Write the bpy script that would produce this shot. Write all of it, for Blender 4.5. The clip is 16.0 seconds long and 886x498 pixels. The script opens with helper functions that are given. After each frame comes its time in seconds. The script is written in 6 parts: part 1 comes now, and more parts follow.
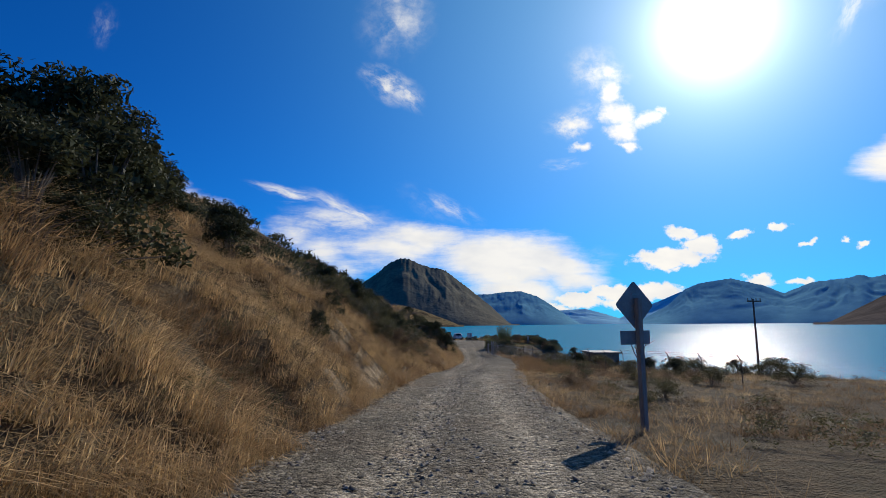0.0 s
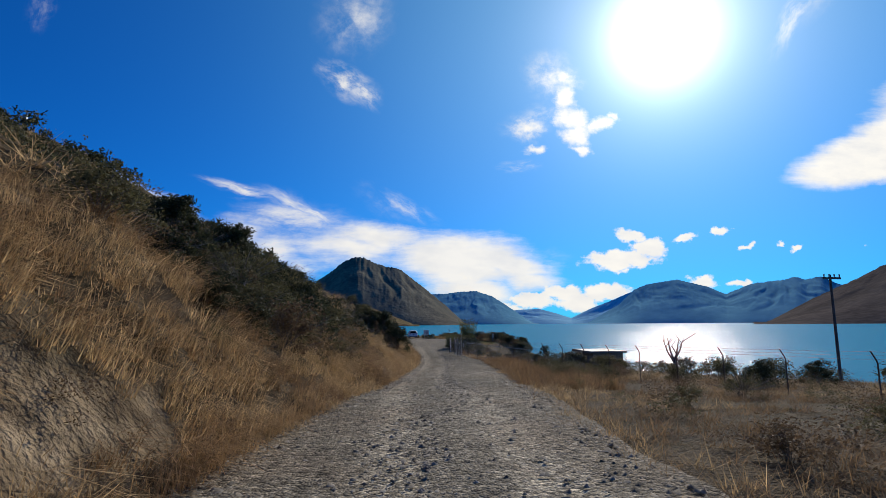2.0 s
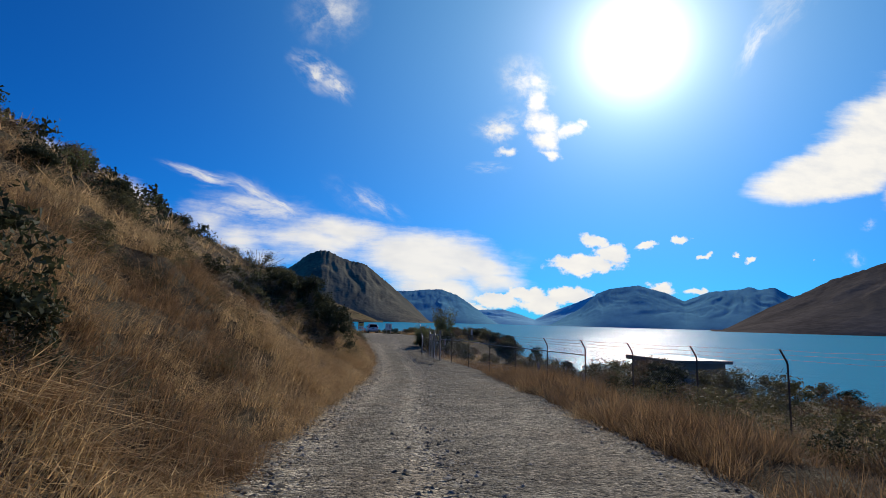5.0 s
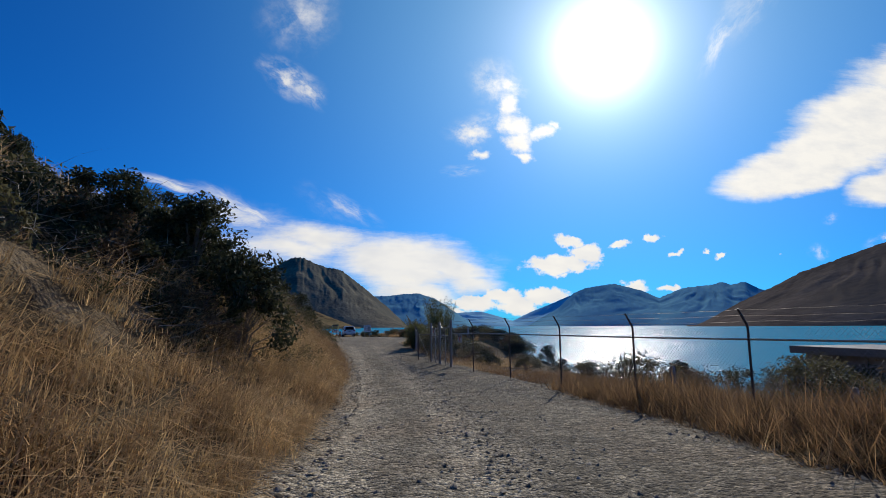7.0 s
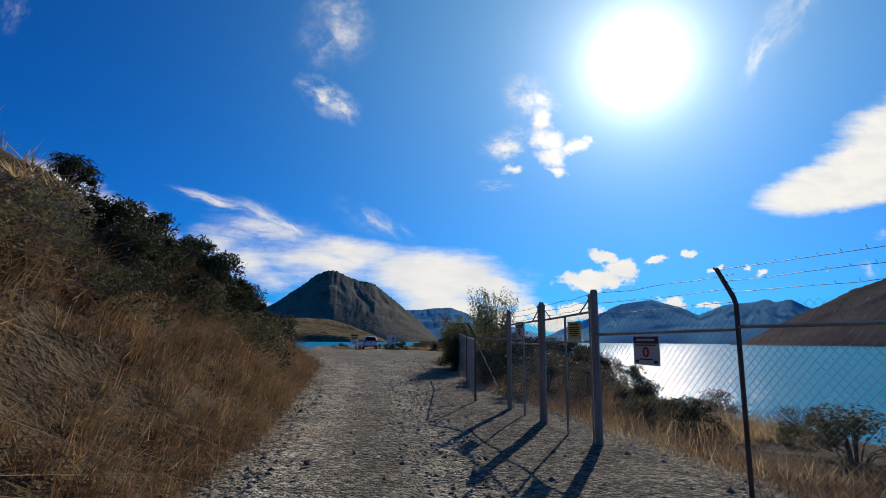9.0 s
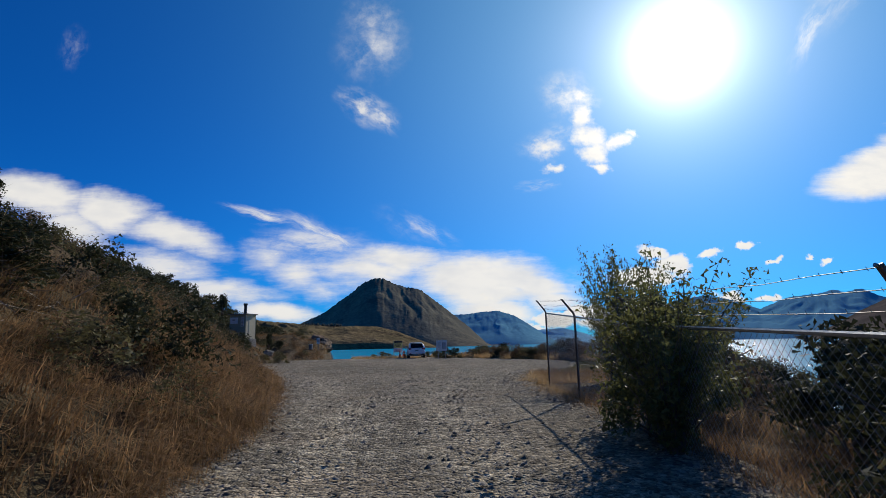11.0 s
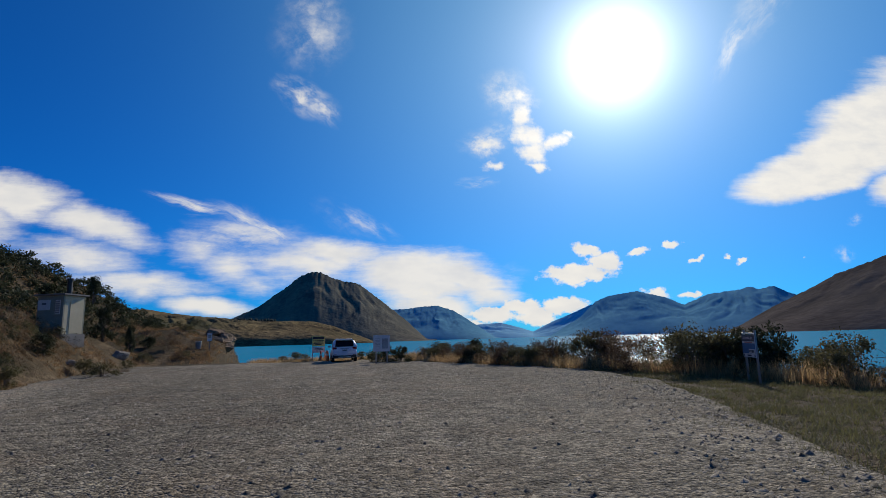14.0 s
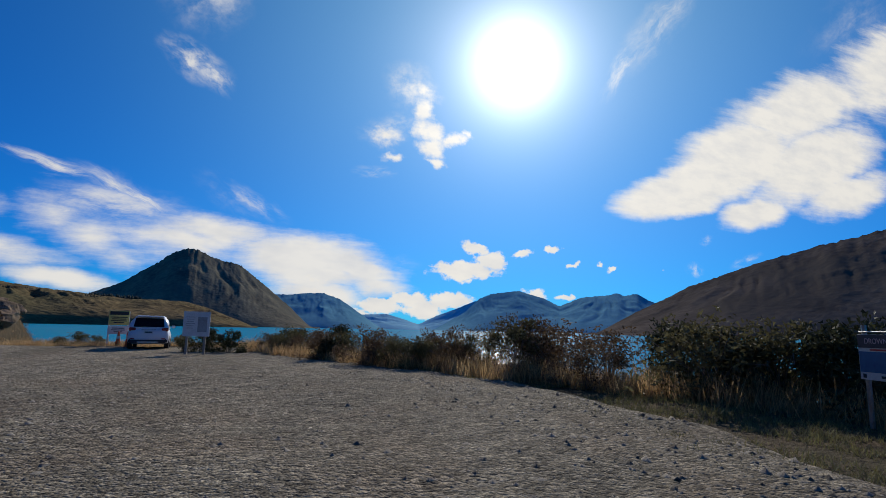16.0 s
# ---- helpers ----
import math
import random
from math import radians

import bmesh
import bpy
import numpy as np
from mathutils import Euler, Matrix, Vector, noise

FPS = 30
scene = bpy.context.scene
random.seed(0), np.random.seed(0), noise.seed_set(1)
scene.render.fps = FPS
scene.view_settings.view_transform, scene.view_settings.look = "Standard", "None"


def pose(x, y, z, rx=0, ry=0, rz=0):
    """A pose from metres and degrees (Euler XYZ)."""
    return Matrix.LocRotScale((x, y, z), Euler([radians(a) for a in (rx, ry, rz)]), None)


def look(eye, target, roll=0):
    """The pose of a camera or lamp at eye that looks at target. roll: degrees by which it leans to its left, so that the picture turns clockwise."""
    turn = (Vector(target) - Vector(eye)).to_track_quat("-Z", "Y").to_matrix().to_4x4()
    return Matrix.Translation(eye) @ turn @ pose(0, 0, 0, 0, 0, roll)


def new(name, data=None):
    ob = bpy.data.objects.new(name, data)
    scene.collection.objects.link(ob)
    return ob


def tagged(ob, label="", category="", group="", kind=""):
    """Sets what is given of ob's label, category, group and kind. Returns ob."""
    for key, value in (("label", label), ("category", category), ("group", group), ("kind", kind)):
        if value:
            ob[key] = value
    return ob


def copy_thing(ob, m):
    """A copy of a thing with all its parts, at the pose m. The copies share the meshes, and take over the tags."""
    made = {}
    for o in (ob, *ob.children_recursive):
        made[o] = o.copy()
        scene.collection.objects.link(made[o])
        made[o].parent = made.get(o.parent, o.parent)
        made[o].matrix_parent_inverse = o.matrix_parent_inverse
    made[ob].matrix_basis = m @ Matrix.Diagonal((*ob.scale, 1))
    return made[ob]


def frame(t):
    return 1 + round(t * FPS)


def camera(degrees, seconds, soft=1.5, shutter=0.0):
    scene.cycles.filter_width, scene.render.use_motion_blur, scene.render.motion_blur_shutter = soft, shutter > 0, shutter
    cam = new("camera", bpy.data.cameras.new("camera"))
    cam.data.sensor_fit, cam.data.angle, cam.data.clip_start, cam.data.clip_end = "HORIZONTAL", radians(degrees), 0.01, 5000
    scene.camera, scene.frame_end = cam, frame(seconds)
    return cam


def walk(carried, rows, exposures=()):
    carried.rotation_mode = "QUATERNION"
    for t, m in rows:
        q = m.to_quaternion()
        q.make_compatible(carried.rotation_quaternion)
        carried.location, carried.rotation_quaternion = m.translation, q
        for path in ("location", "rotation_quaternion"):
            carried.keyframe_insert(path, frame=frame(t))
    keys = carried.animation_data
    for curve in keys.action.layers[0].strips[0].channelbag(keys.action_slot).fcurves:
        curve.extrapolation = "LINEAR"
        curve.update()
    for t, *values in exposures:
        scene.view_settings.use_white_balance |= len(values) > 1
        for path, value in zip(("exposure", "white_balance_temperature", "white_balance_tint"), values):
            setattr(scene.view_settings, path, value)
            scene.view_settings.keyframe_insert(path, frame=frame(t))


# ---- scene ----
EXPOSURE, SKY_GAIN, CLOUD_GAIN, SKY_TINT = -0.5, 0.095, 1.25, (0.03, 0.60, 1.40, 1)

# ---- camera ----
PATH = [
    (0, (0.000, -0.000, 3.629), (0.042, 1.980, 3.906), -0.41),
    (0.5, (0.037, 3.625, 3.429), (0.139, 5.603, 3.704), -0.42),
    (1, (0.229, 7.236, 3.249), (0.377, 9.212, 3.522), -0.65),
    (1.5, (0.375, 10.602, 3.078), (0.560, 12.574, 3.352), -0.44),
    (2, (0.614, 13.793, 2.911), (0.820, 15.763, 3.186), -0.42),
    (2.5, (0.860, 17.017, 2.778), (1.096, 18.984, 3.055), -0.03),
    (3, (1.198, 20.240, 2.688), (1.459, 22.204, 2.960), 0.81),
    (3.5, (1.510, 23.399, 2.614), (1.798, 25.359, 2.886), 1.52),
    (4, (1.857, 26.374, 2.492), (2.167, 28.332, 2.762), 2.17),
    (6.5, (2.375, 40.970, 1.548), (2.762, 42.913, 1.817), -0.45),
    (7, (2.879, 44.333, 1.384), (3.293, 46.269, 1.668), -0.38),
    (7.5, (3.451, 47.851, 1.261), (3.874, 49.783, 1.558), 0.09),
    (8, (3.988, 51.454, 1.130), (4.402, 53.385, 1.440), 0.58),
    (8.5, (4.462, 55.145, 1.033), (4.827, 57.084, 1.356), 0.63),
    (9, (4.824, 59.007, 0.983), (5.119, 60.956, 1.320), 0.46),
    (9.5, (5.109, 62.341, 0.961), (5.338, 64.297, 1.308), 0.15),
    (10, (5.341, 65.290, 0.961), (5.517, 67.250, 1.315), -0.00),
    (12.5, (5.357, 79.553, 1.346), (5.464, 81.518, 1.699), -2.45),
    (13, (5.526, 82.743, 1.346), (5.675, 84.707, 1.695), -2.32),
    (13.5, (5.845, 85.722, 1.313), (6.075, 87.679, 1.654), -2.02),
    (14, (6.306, 88.404, 1.273), (6.659, 90.345, 1.603), -1.60),
    (14.5, (7.022, 91.215, 1.223), (7.518, 93.126, 1.539), -1.36),
    (15, (7.829, 93.871, 1.137), (8.433, 95.752, 1.444), -0.82),
    (15.5, (8.631, 96.098, 1.097), (9.314, 97.954, 1.395), 0.14),
    (16, (9.446, 98.149, 1.085), (10.186, 99.984, 1.382), 1.19),
]
cam = camera(79.06, 16.0, soft=0.7)
walk(cam, [(t, look(eye, target, roll)) for t, eye, target, roll in PATH], exposures=[(0.0, EXPOSURE + 0.08), (6.5, EXPOSURE), (12.5, EXPOSURE - 0.06), (16.0, EXPOSURE - 0.15)])

# ---- light: clear noon sky with thin cloud, sun ahead over the lake ----
SUN_AZ, SUN_EL = radians(29.8), radians(27.4)
SUN_DIR = Vector((math.sin(SUN_AZ) * math.cos(SUN_EL), math.cos(SUN_AZ) * math.cos(SUN_EL), math.sin(SUN_EL)))
sun = new("sun", bpy.data.lights.new("sun", "SUN"))
sun.data.energy, sun.data.angle, sun.data.color = 4.9, radians(0.5), (1.0, 0.93, 0.82)
sun.matrix_world = look(SUN_DIR * 100, (0, 0, 0))

world = bpy.data.worlds.new("sky")
scene.world = world
world.use_nodes = True
WT = world.node_tree


def wmath(op, a, b=None, c=None, clamp=False):
    n = WT.nodes.new("ShaderNodeMath")
    n.operation, n.use_clamp = op, clamp
    for i, s in enumerate((a, b, c)):
        if s is None:
            continue
        if isinstance(s, (int, float)):
            n.inputs[i].default_value = s
        else:
            WT.links.new(s, n.inputs[i])
    return n.outputs[0]


sky = WT.nodes.new("ShaderNodeTexSky")
sky.sky_type, sky.sun_disc = "NISHITA", False
sky.sun_elevation, sky.sun_rotation = SUN_EL, SUN_AZ
sky.altitude, sky.air_density, sky.dust_density, sky.ozone_density = 900, 1.0, 0.15, 4.0
coord = WT.nodes.new("ShaderNodeTexCoord")
split = WT.nodes.new("ShaderNodeSeparateXYZ")
WT.links.new(coord.outputs["Generated"], split.inputs[0])
ahead = wmath("MAXIMUM", split.outputs[1], 0.05)
flat = WT.nodes.new("ShaderNodeCombineXYZ")
WT.links.new(wmath("DIVIDE", split.outputs[0], ahead), flat.inputs[0])
WT.links.new(wmath("DIVIDE", split.outputs[2], ahead), flat.inputs[1])
# wisps bend the cloud outlines
def wnoise(scale, detail, stretch=(1, 1, 1), rough=0.6, lean=0.0):
    m = WT.nodes.new("ShaderNodeMapping")
    m.inputs["Rotation"].default_value = (0, 0, -lean)
    m.inputs["Scale"].default_value = stretch
    WT.links.new(flat.outputs[0], m.inputs["Vector"])
    n = WT.nodes.new("ShaderNodeTexNoise")
    n.inputs["Scale"].default_value, n.inputs["Detail"].default_value, n.inputs["Roughness"].default_value = scale, detail, rough
    WT.links.new(m.outputs[0], n.inputs["Vector"])
    return n


def warped(scale, detail, amount):
    """The flat sky coordinate, bent by noise."""
    n = wnoise(scale, detail)
    v = WT.nodes.new("ShaderNodeVectorMath")
    v.operation = "MULTIPLY_ADD"
    WT.links.new(n.outputs["Color"], v.inputs[0])
    v.inputs[1].default_value = (amount, amount * 0.7, 0)
    WT.links.new(flat.outputs[0], v.inputs[2])
    w = WT.nodes.new("ShaderNodeVectorMath")
    w.operation = "SUBTRACT"
    WT.links.new(v.outputs[0], w.inputs[0])
    w.inputs[1].default_value = (amount * 0.5, amount * 0.35, 0)
    return w.outputs[0]


# clouds, stroke by stroke: centre, half length, half width, lean, and how dense
# thin fibrous veils
VEIL_CLOUDS = [
    (-0.067, 0.590, 0.062, 0.038, -0.35, 0.50), (-0.065, 0.651, 0.056, 0.033, -0.65, 0.45), (-0.079, 0.463, 0.059, 0.014, -0.59, 0.85),
    (-0.047, 0.445, 0.038, 0.011, -0.79, 0.70), (-0.259, 0.249, 0.077, 0.005, -0.27, 0.75), (-0.156, 0.212, 0.078, 0.008, -0.43, 0.80),
    (-0.178, 0.191, 0.098, 0.017, -0.05, 0.75), (-0.179, 0.210, 0.058, 0.019, -0.22, 0.45), (-0.236, 0.171, 0.028, 0.004, -0.03, 0.60),
    (0.036, 0.218, 0.054, 0.009, -0.46, 0.50), (-0.006, 0.226, 0.060, 0.018, -0.46, 0.28), (0.874, 0.660, 0.100, 0.012, 0.98, 0.60),
    (0.997, 0.795, 0.161, 0.026, 0.85, 0.55), (1.813, 1.005, 0.244, 0.048, 0.60, 0.35), (1.957, 1.091, 0.213, 0.039, 0.64, 0.30),
    (-0.646, 0.583, 0.025, 0.023, -0.06, 0.35), (1.088, 0.159, 0.024, 0.009, 0.12, 0.50), (1.270, 0.197, 0.051, 0.007, 0.33, 0.50),
    (1.127, 0.236, 0.020, 0.007, 0.26, 0.40), (0.255, 0.303, 0.037, 0.006, 0.08, 0.50),
    (0.263, 0.381, 0.034, 0.013, -0.42, 0.70), (0.301, 0.417, 0.042, 0.011, 0.24, 0.50), (0.356, 0.488, 0.036, 0.016, -0.30, 0.80), (0.272, 0.394, 0.048, 0.014, 0.28, 0.60), (0.328, 0.495, 0.049, 0.025, 0.07, 0.70), (0.240, 0.118, 0.088, 0.011, 0.06, 0.50),
]
# broad soft decks
BANK_CLOUDS = [
    (-0.067, 0.142, 0.136, 0.027, -0.05, 0.80), (-0.015, 0.157, 0.127, 0.015, -0.07, 0.90), (0.145, 0.118, 0.140, 0.028, -0.07, 1.20),
    (0.236, 0.105, 0.084, 0.017, -0.23, 1.10), (-0.155, 0.107, 0.077, 0.021, -0.13, 0.60), (0.143, 0.087, 0.075, 0.017, -0.07, 1.00),
    (-0.686, 0.286, 0.100, 0.023, -0.19, 1.10), (-0.547, 0.261, 0.085, 0.021, -0.23, 1.10), (-0.427, 0.209, 0.105, 0.018, -0.33, 1.00),
    (-0.611, 0.226, 0.087, 0.027, -0.11, 0.90), (-0.455, 0.156, 0.130, 0.020, -0.20, 0.75), (-0.256, 0.170, 0.077, 0.030, -0.32, 0.60),
    (-0.341, 0.110, 0.159, 0.016, -0.10, 0.80), (-0.234, 0.069, 0.082, 0.012, -0.10, 1.00), (-0.892, 0.335, 0.132, 0.027, -0.24, 1.00),
    (-0.300, 0.107, 0.021, 0.009, -0.03, 0.70), (-0.201, 0.135, 0.069, 0.023, -0.19, 0.75), (-0.343, 0.098, 0.045, 0.017, -0.12, 0.70),
    (0.159, 0.065, 0.092, 0.021, -0.12, 1.10), (0.268, 0.078, 0.072, 0.015, -0.11, 0.90), (-0.060, 0.132, 0.076, 0.017, -0.12, 0.80),
]
# dense bodies
DENSE_CLOUDS = [
    (0.978, 0.338, 0.168, 0.035, 0.31, 1.50), (1.265, 0.474, 0.284, 0.078, 0.39, 1.60), (1.545, 0.667, 0.457, 0.083, 0.40, 1.30),
    (1.583, 0.503, 0.367, 0.082, 0.35, 1.50), (1.307, 0.325, 0.149, 0.032, 0.18, 1.50), (1.729, 0.431, 0.284, 0.053, 0.27, 1.30),
    (2.036, 0.905, 0.475, 0.120, 0.48, 1.30), (2.249, 0.664, 0.384, 0.144, 0.36, 1.20), 
    (1.048, 0.325, 0.193, 0.025, 0.20, 1.50), (1.128, 0.402, 0.192, 0.046, 0.34, 1.60),
]
# the torn cloud below the sun
TORN_CLOUDS = [
    (0.355, 0.489, 0.038, 0.017, -0.32, 0.80), (0.354, 0.448, 0.029, 0.026, -0.17, 0.95), (0.368, 0.404, 0.037, 0.023, -0.13, 0.95),
    (0.377, 0.374, 0.038, 0.023, 0.15, 1.05), (0.428, 0.394, 0.039, 0.016, 0.40, 1.05), (0.379, 0.339, 0.025, 0.011, -0.46, 1.00),
    (0.274, 0.381, 0.050, 0.015, 0.17, 0.80), (0.298, 0.338, 0.029, 0.009, 0.14, 0.80), (0.455, 0.413, 0.018, 0.008, -0.68, 0.90),
]
# small bright heaps
SMALL_CLOUDS = [
    (0.457, 0.121, 0.095, 0.016, 0.04, 1.50), (0.480, 0.168, 0.041, 0.012, -0.23, 1.40), (0.513, 0.145, 0.046, 0.017, -0.06, 1.60),
    (0.590, 0.165, 0.036, 0.008, 0.16, 1.40), (0.665, 0.182, 0.028, 0.008, 0.25, 1.40), (0.453, 0.102, 0.034, 0.006, 0.07, 1.00),
    (0.721, 0.148, 0.027, 0.007, 0.26, 1.30), (0.795, 0.152, 0.013, 0.006, 0.27, 1.20), (0.825, 0.146, 0.022, 0.007, 0.09, 1.30),
    (-0.031, 0.180, 0.018, 0.004, -0.14, 0.80), (0.982, 0.153, 0.014, 0.006, 0.09, 0.80), (0.277, 0.044, 0.060, 0.015, -0.09, 1.40),
    (0.338, 0.057, 0.055, 0.013, -0.05, 1.50), (0.420, 0.058, 0.060, 0.015, 0.11, 1.50), (0.618, 0.078, 0.041, 0.011, -0.11, 1.40),
    (0.701, 0.078, 0.042, 0.007, 0.01, 1.20), (0.153, 0.063, 0.065, 0.013, -0.13, 1.20),
    (0.239, 0.029, 0.043, 0.011, -0.10, 1.30), (0.363, 0.038, 0.053, 0.014, -0.00, 1.60), (0.439, 0.060, 0.046, 0.011, 0.14, 1.50), (0.289, 0.053, 0.038, 0.010, 0.03, 1.30), (0.154, 0.088, 0.043, 0.010, 0.03, 1.00), (0.136, 0.086, 0.038, 0.009, -0.18, 1.10), (-0.647, 0.244, 0.050, 0.011, 0.02, 0.90),
]


def strokes(kinds, bent, long, wide, fibre=0.0):
    """How deep a direction lies in the nearest stroke; fibre combs each stroke along its own length."""
    total = None
    axes = WT.nodes.new("ShaderNodeSeparateXYZ")
    WT.links.new(bent, axes.inputs[0])
    for i, (u, v, half, across, lean, dense) in enumerate(kinds):
        # the running depth rides along as a vanishing third coordinate, so that the strokes are worked out one by one
        at = WT.nodes.new("ShaderNodeCombineXYZ")
        WT.links.new(axes.outputs[0], at.inputs[0])
        WT.links.new(axes.outputs[1], at.inputs[1])
        if total is not None:
            WT.links.new(total, at.inputs[2])
        m = WT.nodes.new("ShaderNodeMapping")
        m.vector_type = "TEXTURE"
        m.inputs["Location"].default_value = (u, v, 0)
        m.inputs["Rotation"].default_value = (0, 0, lean)
        m.inputs["Scale"].default_value = (half * long, across * wide, 100000.0)
        WT.links.new(at.outputs[0], m.inputs["Vector"])
        far = WT.nodes.new("ShaderNodeVectorMath")
        far.operation = "LENGTH"
        WT.links.new(m.outputs[0], far.inputs[0])
        near = wmath("SUBTRACT", 1.0, far.outputs["Value"], clamp=True)
        if fibre:
            n = WT.nodes.new("ShaderNodeTexNoise")
            n.noise_dimensions = "4D"
            n.inputs["W"].default_value = 3.7 * i
            n.inputs["Scale"].default_value, n.inputs["Detail"].default_value, n.inputs["Roughness"].default_value = 1.5, 5, 0.65
            WT.links.new(m.outputs[0], n.inputs["Vector"])
            comb = wmath("MULTIPLY_ADD", n.outputs["Fac"], fibre, 0.5 - 0.5 * fibre, clamp=True)
            near = wmath("MULTIPLY", wmath("MULTIPLY", near, comb), 2.0 * dense)
        else:
            near = wmath("MULTIPLY", near, dense)
        total = near if total is None else wmath("MAXIMUM", total, near)
    return total


def soften(value, low, high, top=1.0):
    r = WT.nodes.new("ShaderNodeMapRange")
    r.interpolation_type = "SMOOTHSTEP"
    r.inputs["From Min"].default_value, r.inputs["From Max"].default_value, r.inputs["To Max"].default_value = low, high, top
    WT.links.new(value, r.inputs["Value"])
    return r.outputs[0]


streak = wnoise(9.0, 8, (0.7, 3.4, 1), 0.68).outputs["Fac"]
crumb = wnoise(42.0, 7, (1, 1.4, 1), 0.62).outputs["Fac"]
swept = wnoise(7.0, 8, (0.5, 3.0, 1), 0.66, 0.36).outputs["Fac"]
billow = wnoise(13.0, 7, (1, 1.3, 1), 0.6).outputs["Fac"]
veil = soften(strokes(VEIL_CLOUDS, warped(9.0, 4, 0.045), 1.6, 2.9, 3.0), 0.04, 1.25, 0.85)
bank = strokes(BANK_CLOUDS, warped(6.0, 6, 0.075), 1.65, 2.9)
bank = soften(wmath("SUBTRACT", bank, wmath("ADD", wmath("MULTIPLY", streak, 0.72), wmath("MULTIPLY", crumb, 0.14))), -0.18, 0.38, 0.96)
dense_part = strokes(DENSE_CLOUDS, warped(10.0, 6, 0.05), 1.45, 2.2)
dense_part = soften(wmath("SUBTRACT", dense_part, wmath("ADD", wmath("MULTIPLY", swept, 0.80), wmath("MULTIPLY", billow, 0.22))), -0.12, 0.42)
torn = strokes(TORN_CLOUDS, warped(17.0, 7, 0.075), 1.5, 2.0)
torn = soften(wmath("SUBTRACT", torn, wmath("ADD", wmath("MULTIPLY", crumb, 0.62), wmath("MULTIPLY", billow, 0.25))), -0.16, 0.36)
small = strokes(SMALL_CLOUDS, warped(26.0, 7, 0.05), 1.5, 2.3)
small = soften(wmath("SUBTRACT", small, wmath("MULTIPLY", crumb, 1.25)), -0.05, 0.32)
cover = wmath("MAXIMUM", wmath("MAXIMUM", veil, bank), wmath("MAXIMUM", dense_part, wmath("MAXIMUM", torn, small)))
infront = WT.nodes.new("ShaderNodeMapRange")
infront.inputs["From Min"].default_value, infront.inputs["From Max"].default_value = 0.10, 0.25
WT.links.new(split.outputs[1], infront.inputs["Value"])
cover = wmath("MULTIPLY", cover, infront.outputs[0], clamp=True)
# cloud body: bright crowns, greyer bellies
body = WT.nodes.new("ShaderNodeValToRGB")
body.color_ramp.elements[0].color, body.color_ramp.elements[1].color = (0.84, 0.84, 0.84, 1), (1.0, 0.97, 0.91, 1)
body.color_ramp.elements[0].position, body.color_ramp.elements[1].position = 0.30, 0.58
WT.links.new(wnoise(15.0, 7, (0.7, 1.8, 1)).outputs["Fac"], body.inputs[0])
lit = WT.nodes.new("ShaderNodeVectorMath")
lit.operation = "SCALE"
WT.links.new(body.outputs[0], lit.inputs[0])
lit.inputs["Scale"].default_value = CLOUD_GAIN
# the clear sky, deepened as in clean mountain air
deep = WT.nodes.new("ShaderNodeMix")
deep.data_type, deep.blend_type = "RGBA", "MULTIPLY"
deep.inputs["Factor"].default_value = 1.0
WT.links.new(sky.outputs[0], deep.inputs["A"])
deep.inputs["B"].default_value = SKY_TINT
dim = WT.nodes.new("ShaderNodeVectorMath")
dim.operation = "SCALE"
WT.links.new(deep.outputs["Result"], dim.inputs[0])
dim.inputs["Scale"].default_value = SKY_GAIN
# bright ring of air round the sun
toward = WT.nodes.new("ShaderNodeVectorMath")
toward.operation = "DOT_PRODUCT"
WT.links.new(coord.outputs["Generated"], toward.inputs[0])
toward.inputs[1].default_value = SUN_DIR
c = wmath("MAXIMUM", toward.outputs["Value"], 0.0)
ring = wmath("MULTIPLY", wmath("POWER", c, 420.0), 1.8)
ring = wmath("ADD", ring, wmath("MULTIPLY", wmath("POWER", c, 200.0), 0.3))
ring = wmath("ADD", ring, wmath("MULTIPLY", wmath("POWER", c, 80.0), 0.62))
ring = wmath("ADD", ring, wmath("MULTIPLY", wmath("POWER", c, 14.0), 0.20))
wide_air = WT.nodes.new("ShaderNodeVectorMath")
wide_air.operation = "SCALE"
wide_air.inputs[0].default_value = (0.08, 0.28, 0.22)
WT.links.new(wmath("POWER", c, 6.0), wide_air.inputs["Scale"])
glow = WT.nodes.new("ShaderNodeVectorMath")
glow.operation = "SCALE"
glow.inputs[0].default_value = (1.0, 0.98, 0.93)
WT.links.new(ring, glow.inputs["Scale"])
mixc = WT.nodes.new("ShaderNodeMix")
mixc.data_type = "RGBA"
WT.links.new(cover, mixc.inputs["Factor"])
clear_sky = WT.nodes.new("ShaderNodeVectorMath")
clear_sky.operation = "ADD"
WT.links.new(dim.outputs[0], clear_sky.inputs[0])
WT.links.new(wide_air.outputs[0], clear_sky.inputs[1])
WT.links.new(clear_sky.outputs[0], mixc.inputs["A"])
WT.links.new(lit.outputs[0], mixc.inputs["B"])
addg = WT.nodes.new("ShaderNodeVectorMath")
addg.operation = "ADD"
WT.links.new(mixc.outputs["Result"], addg.inputs[0])
WT.links.new(glow.outputs[0], addg.inputs[1])
WT.links.new(addg.outputs[0], WT.nodes["Background"].inputs[0])
WT.nodes["Background"].inputs[1].default_value = 1.0


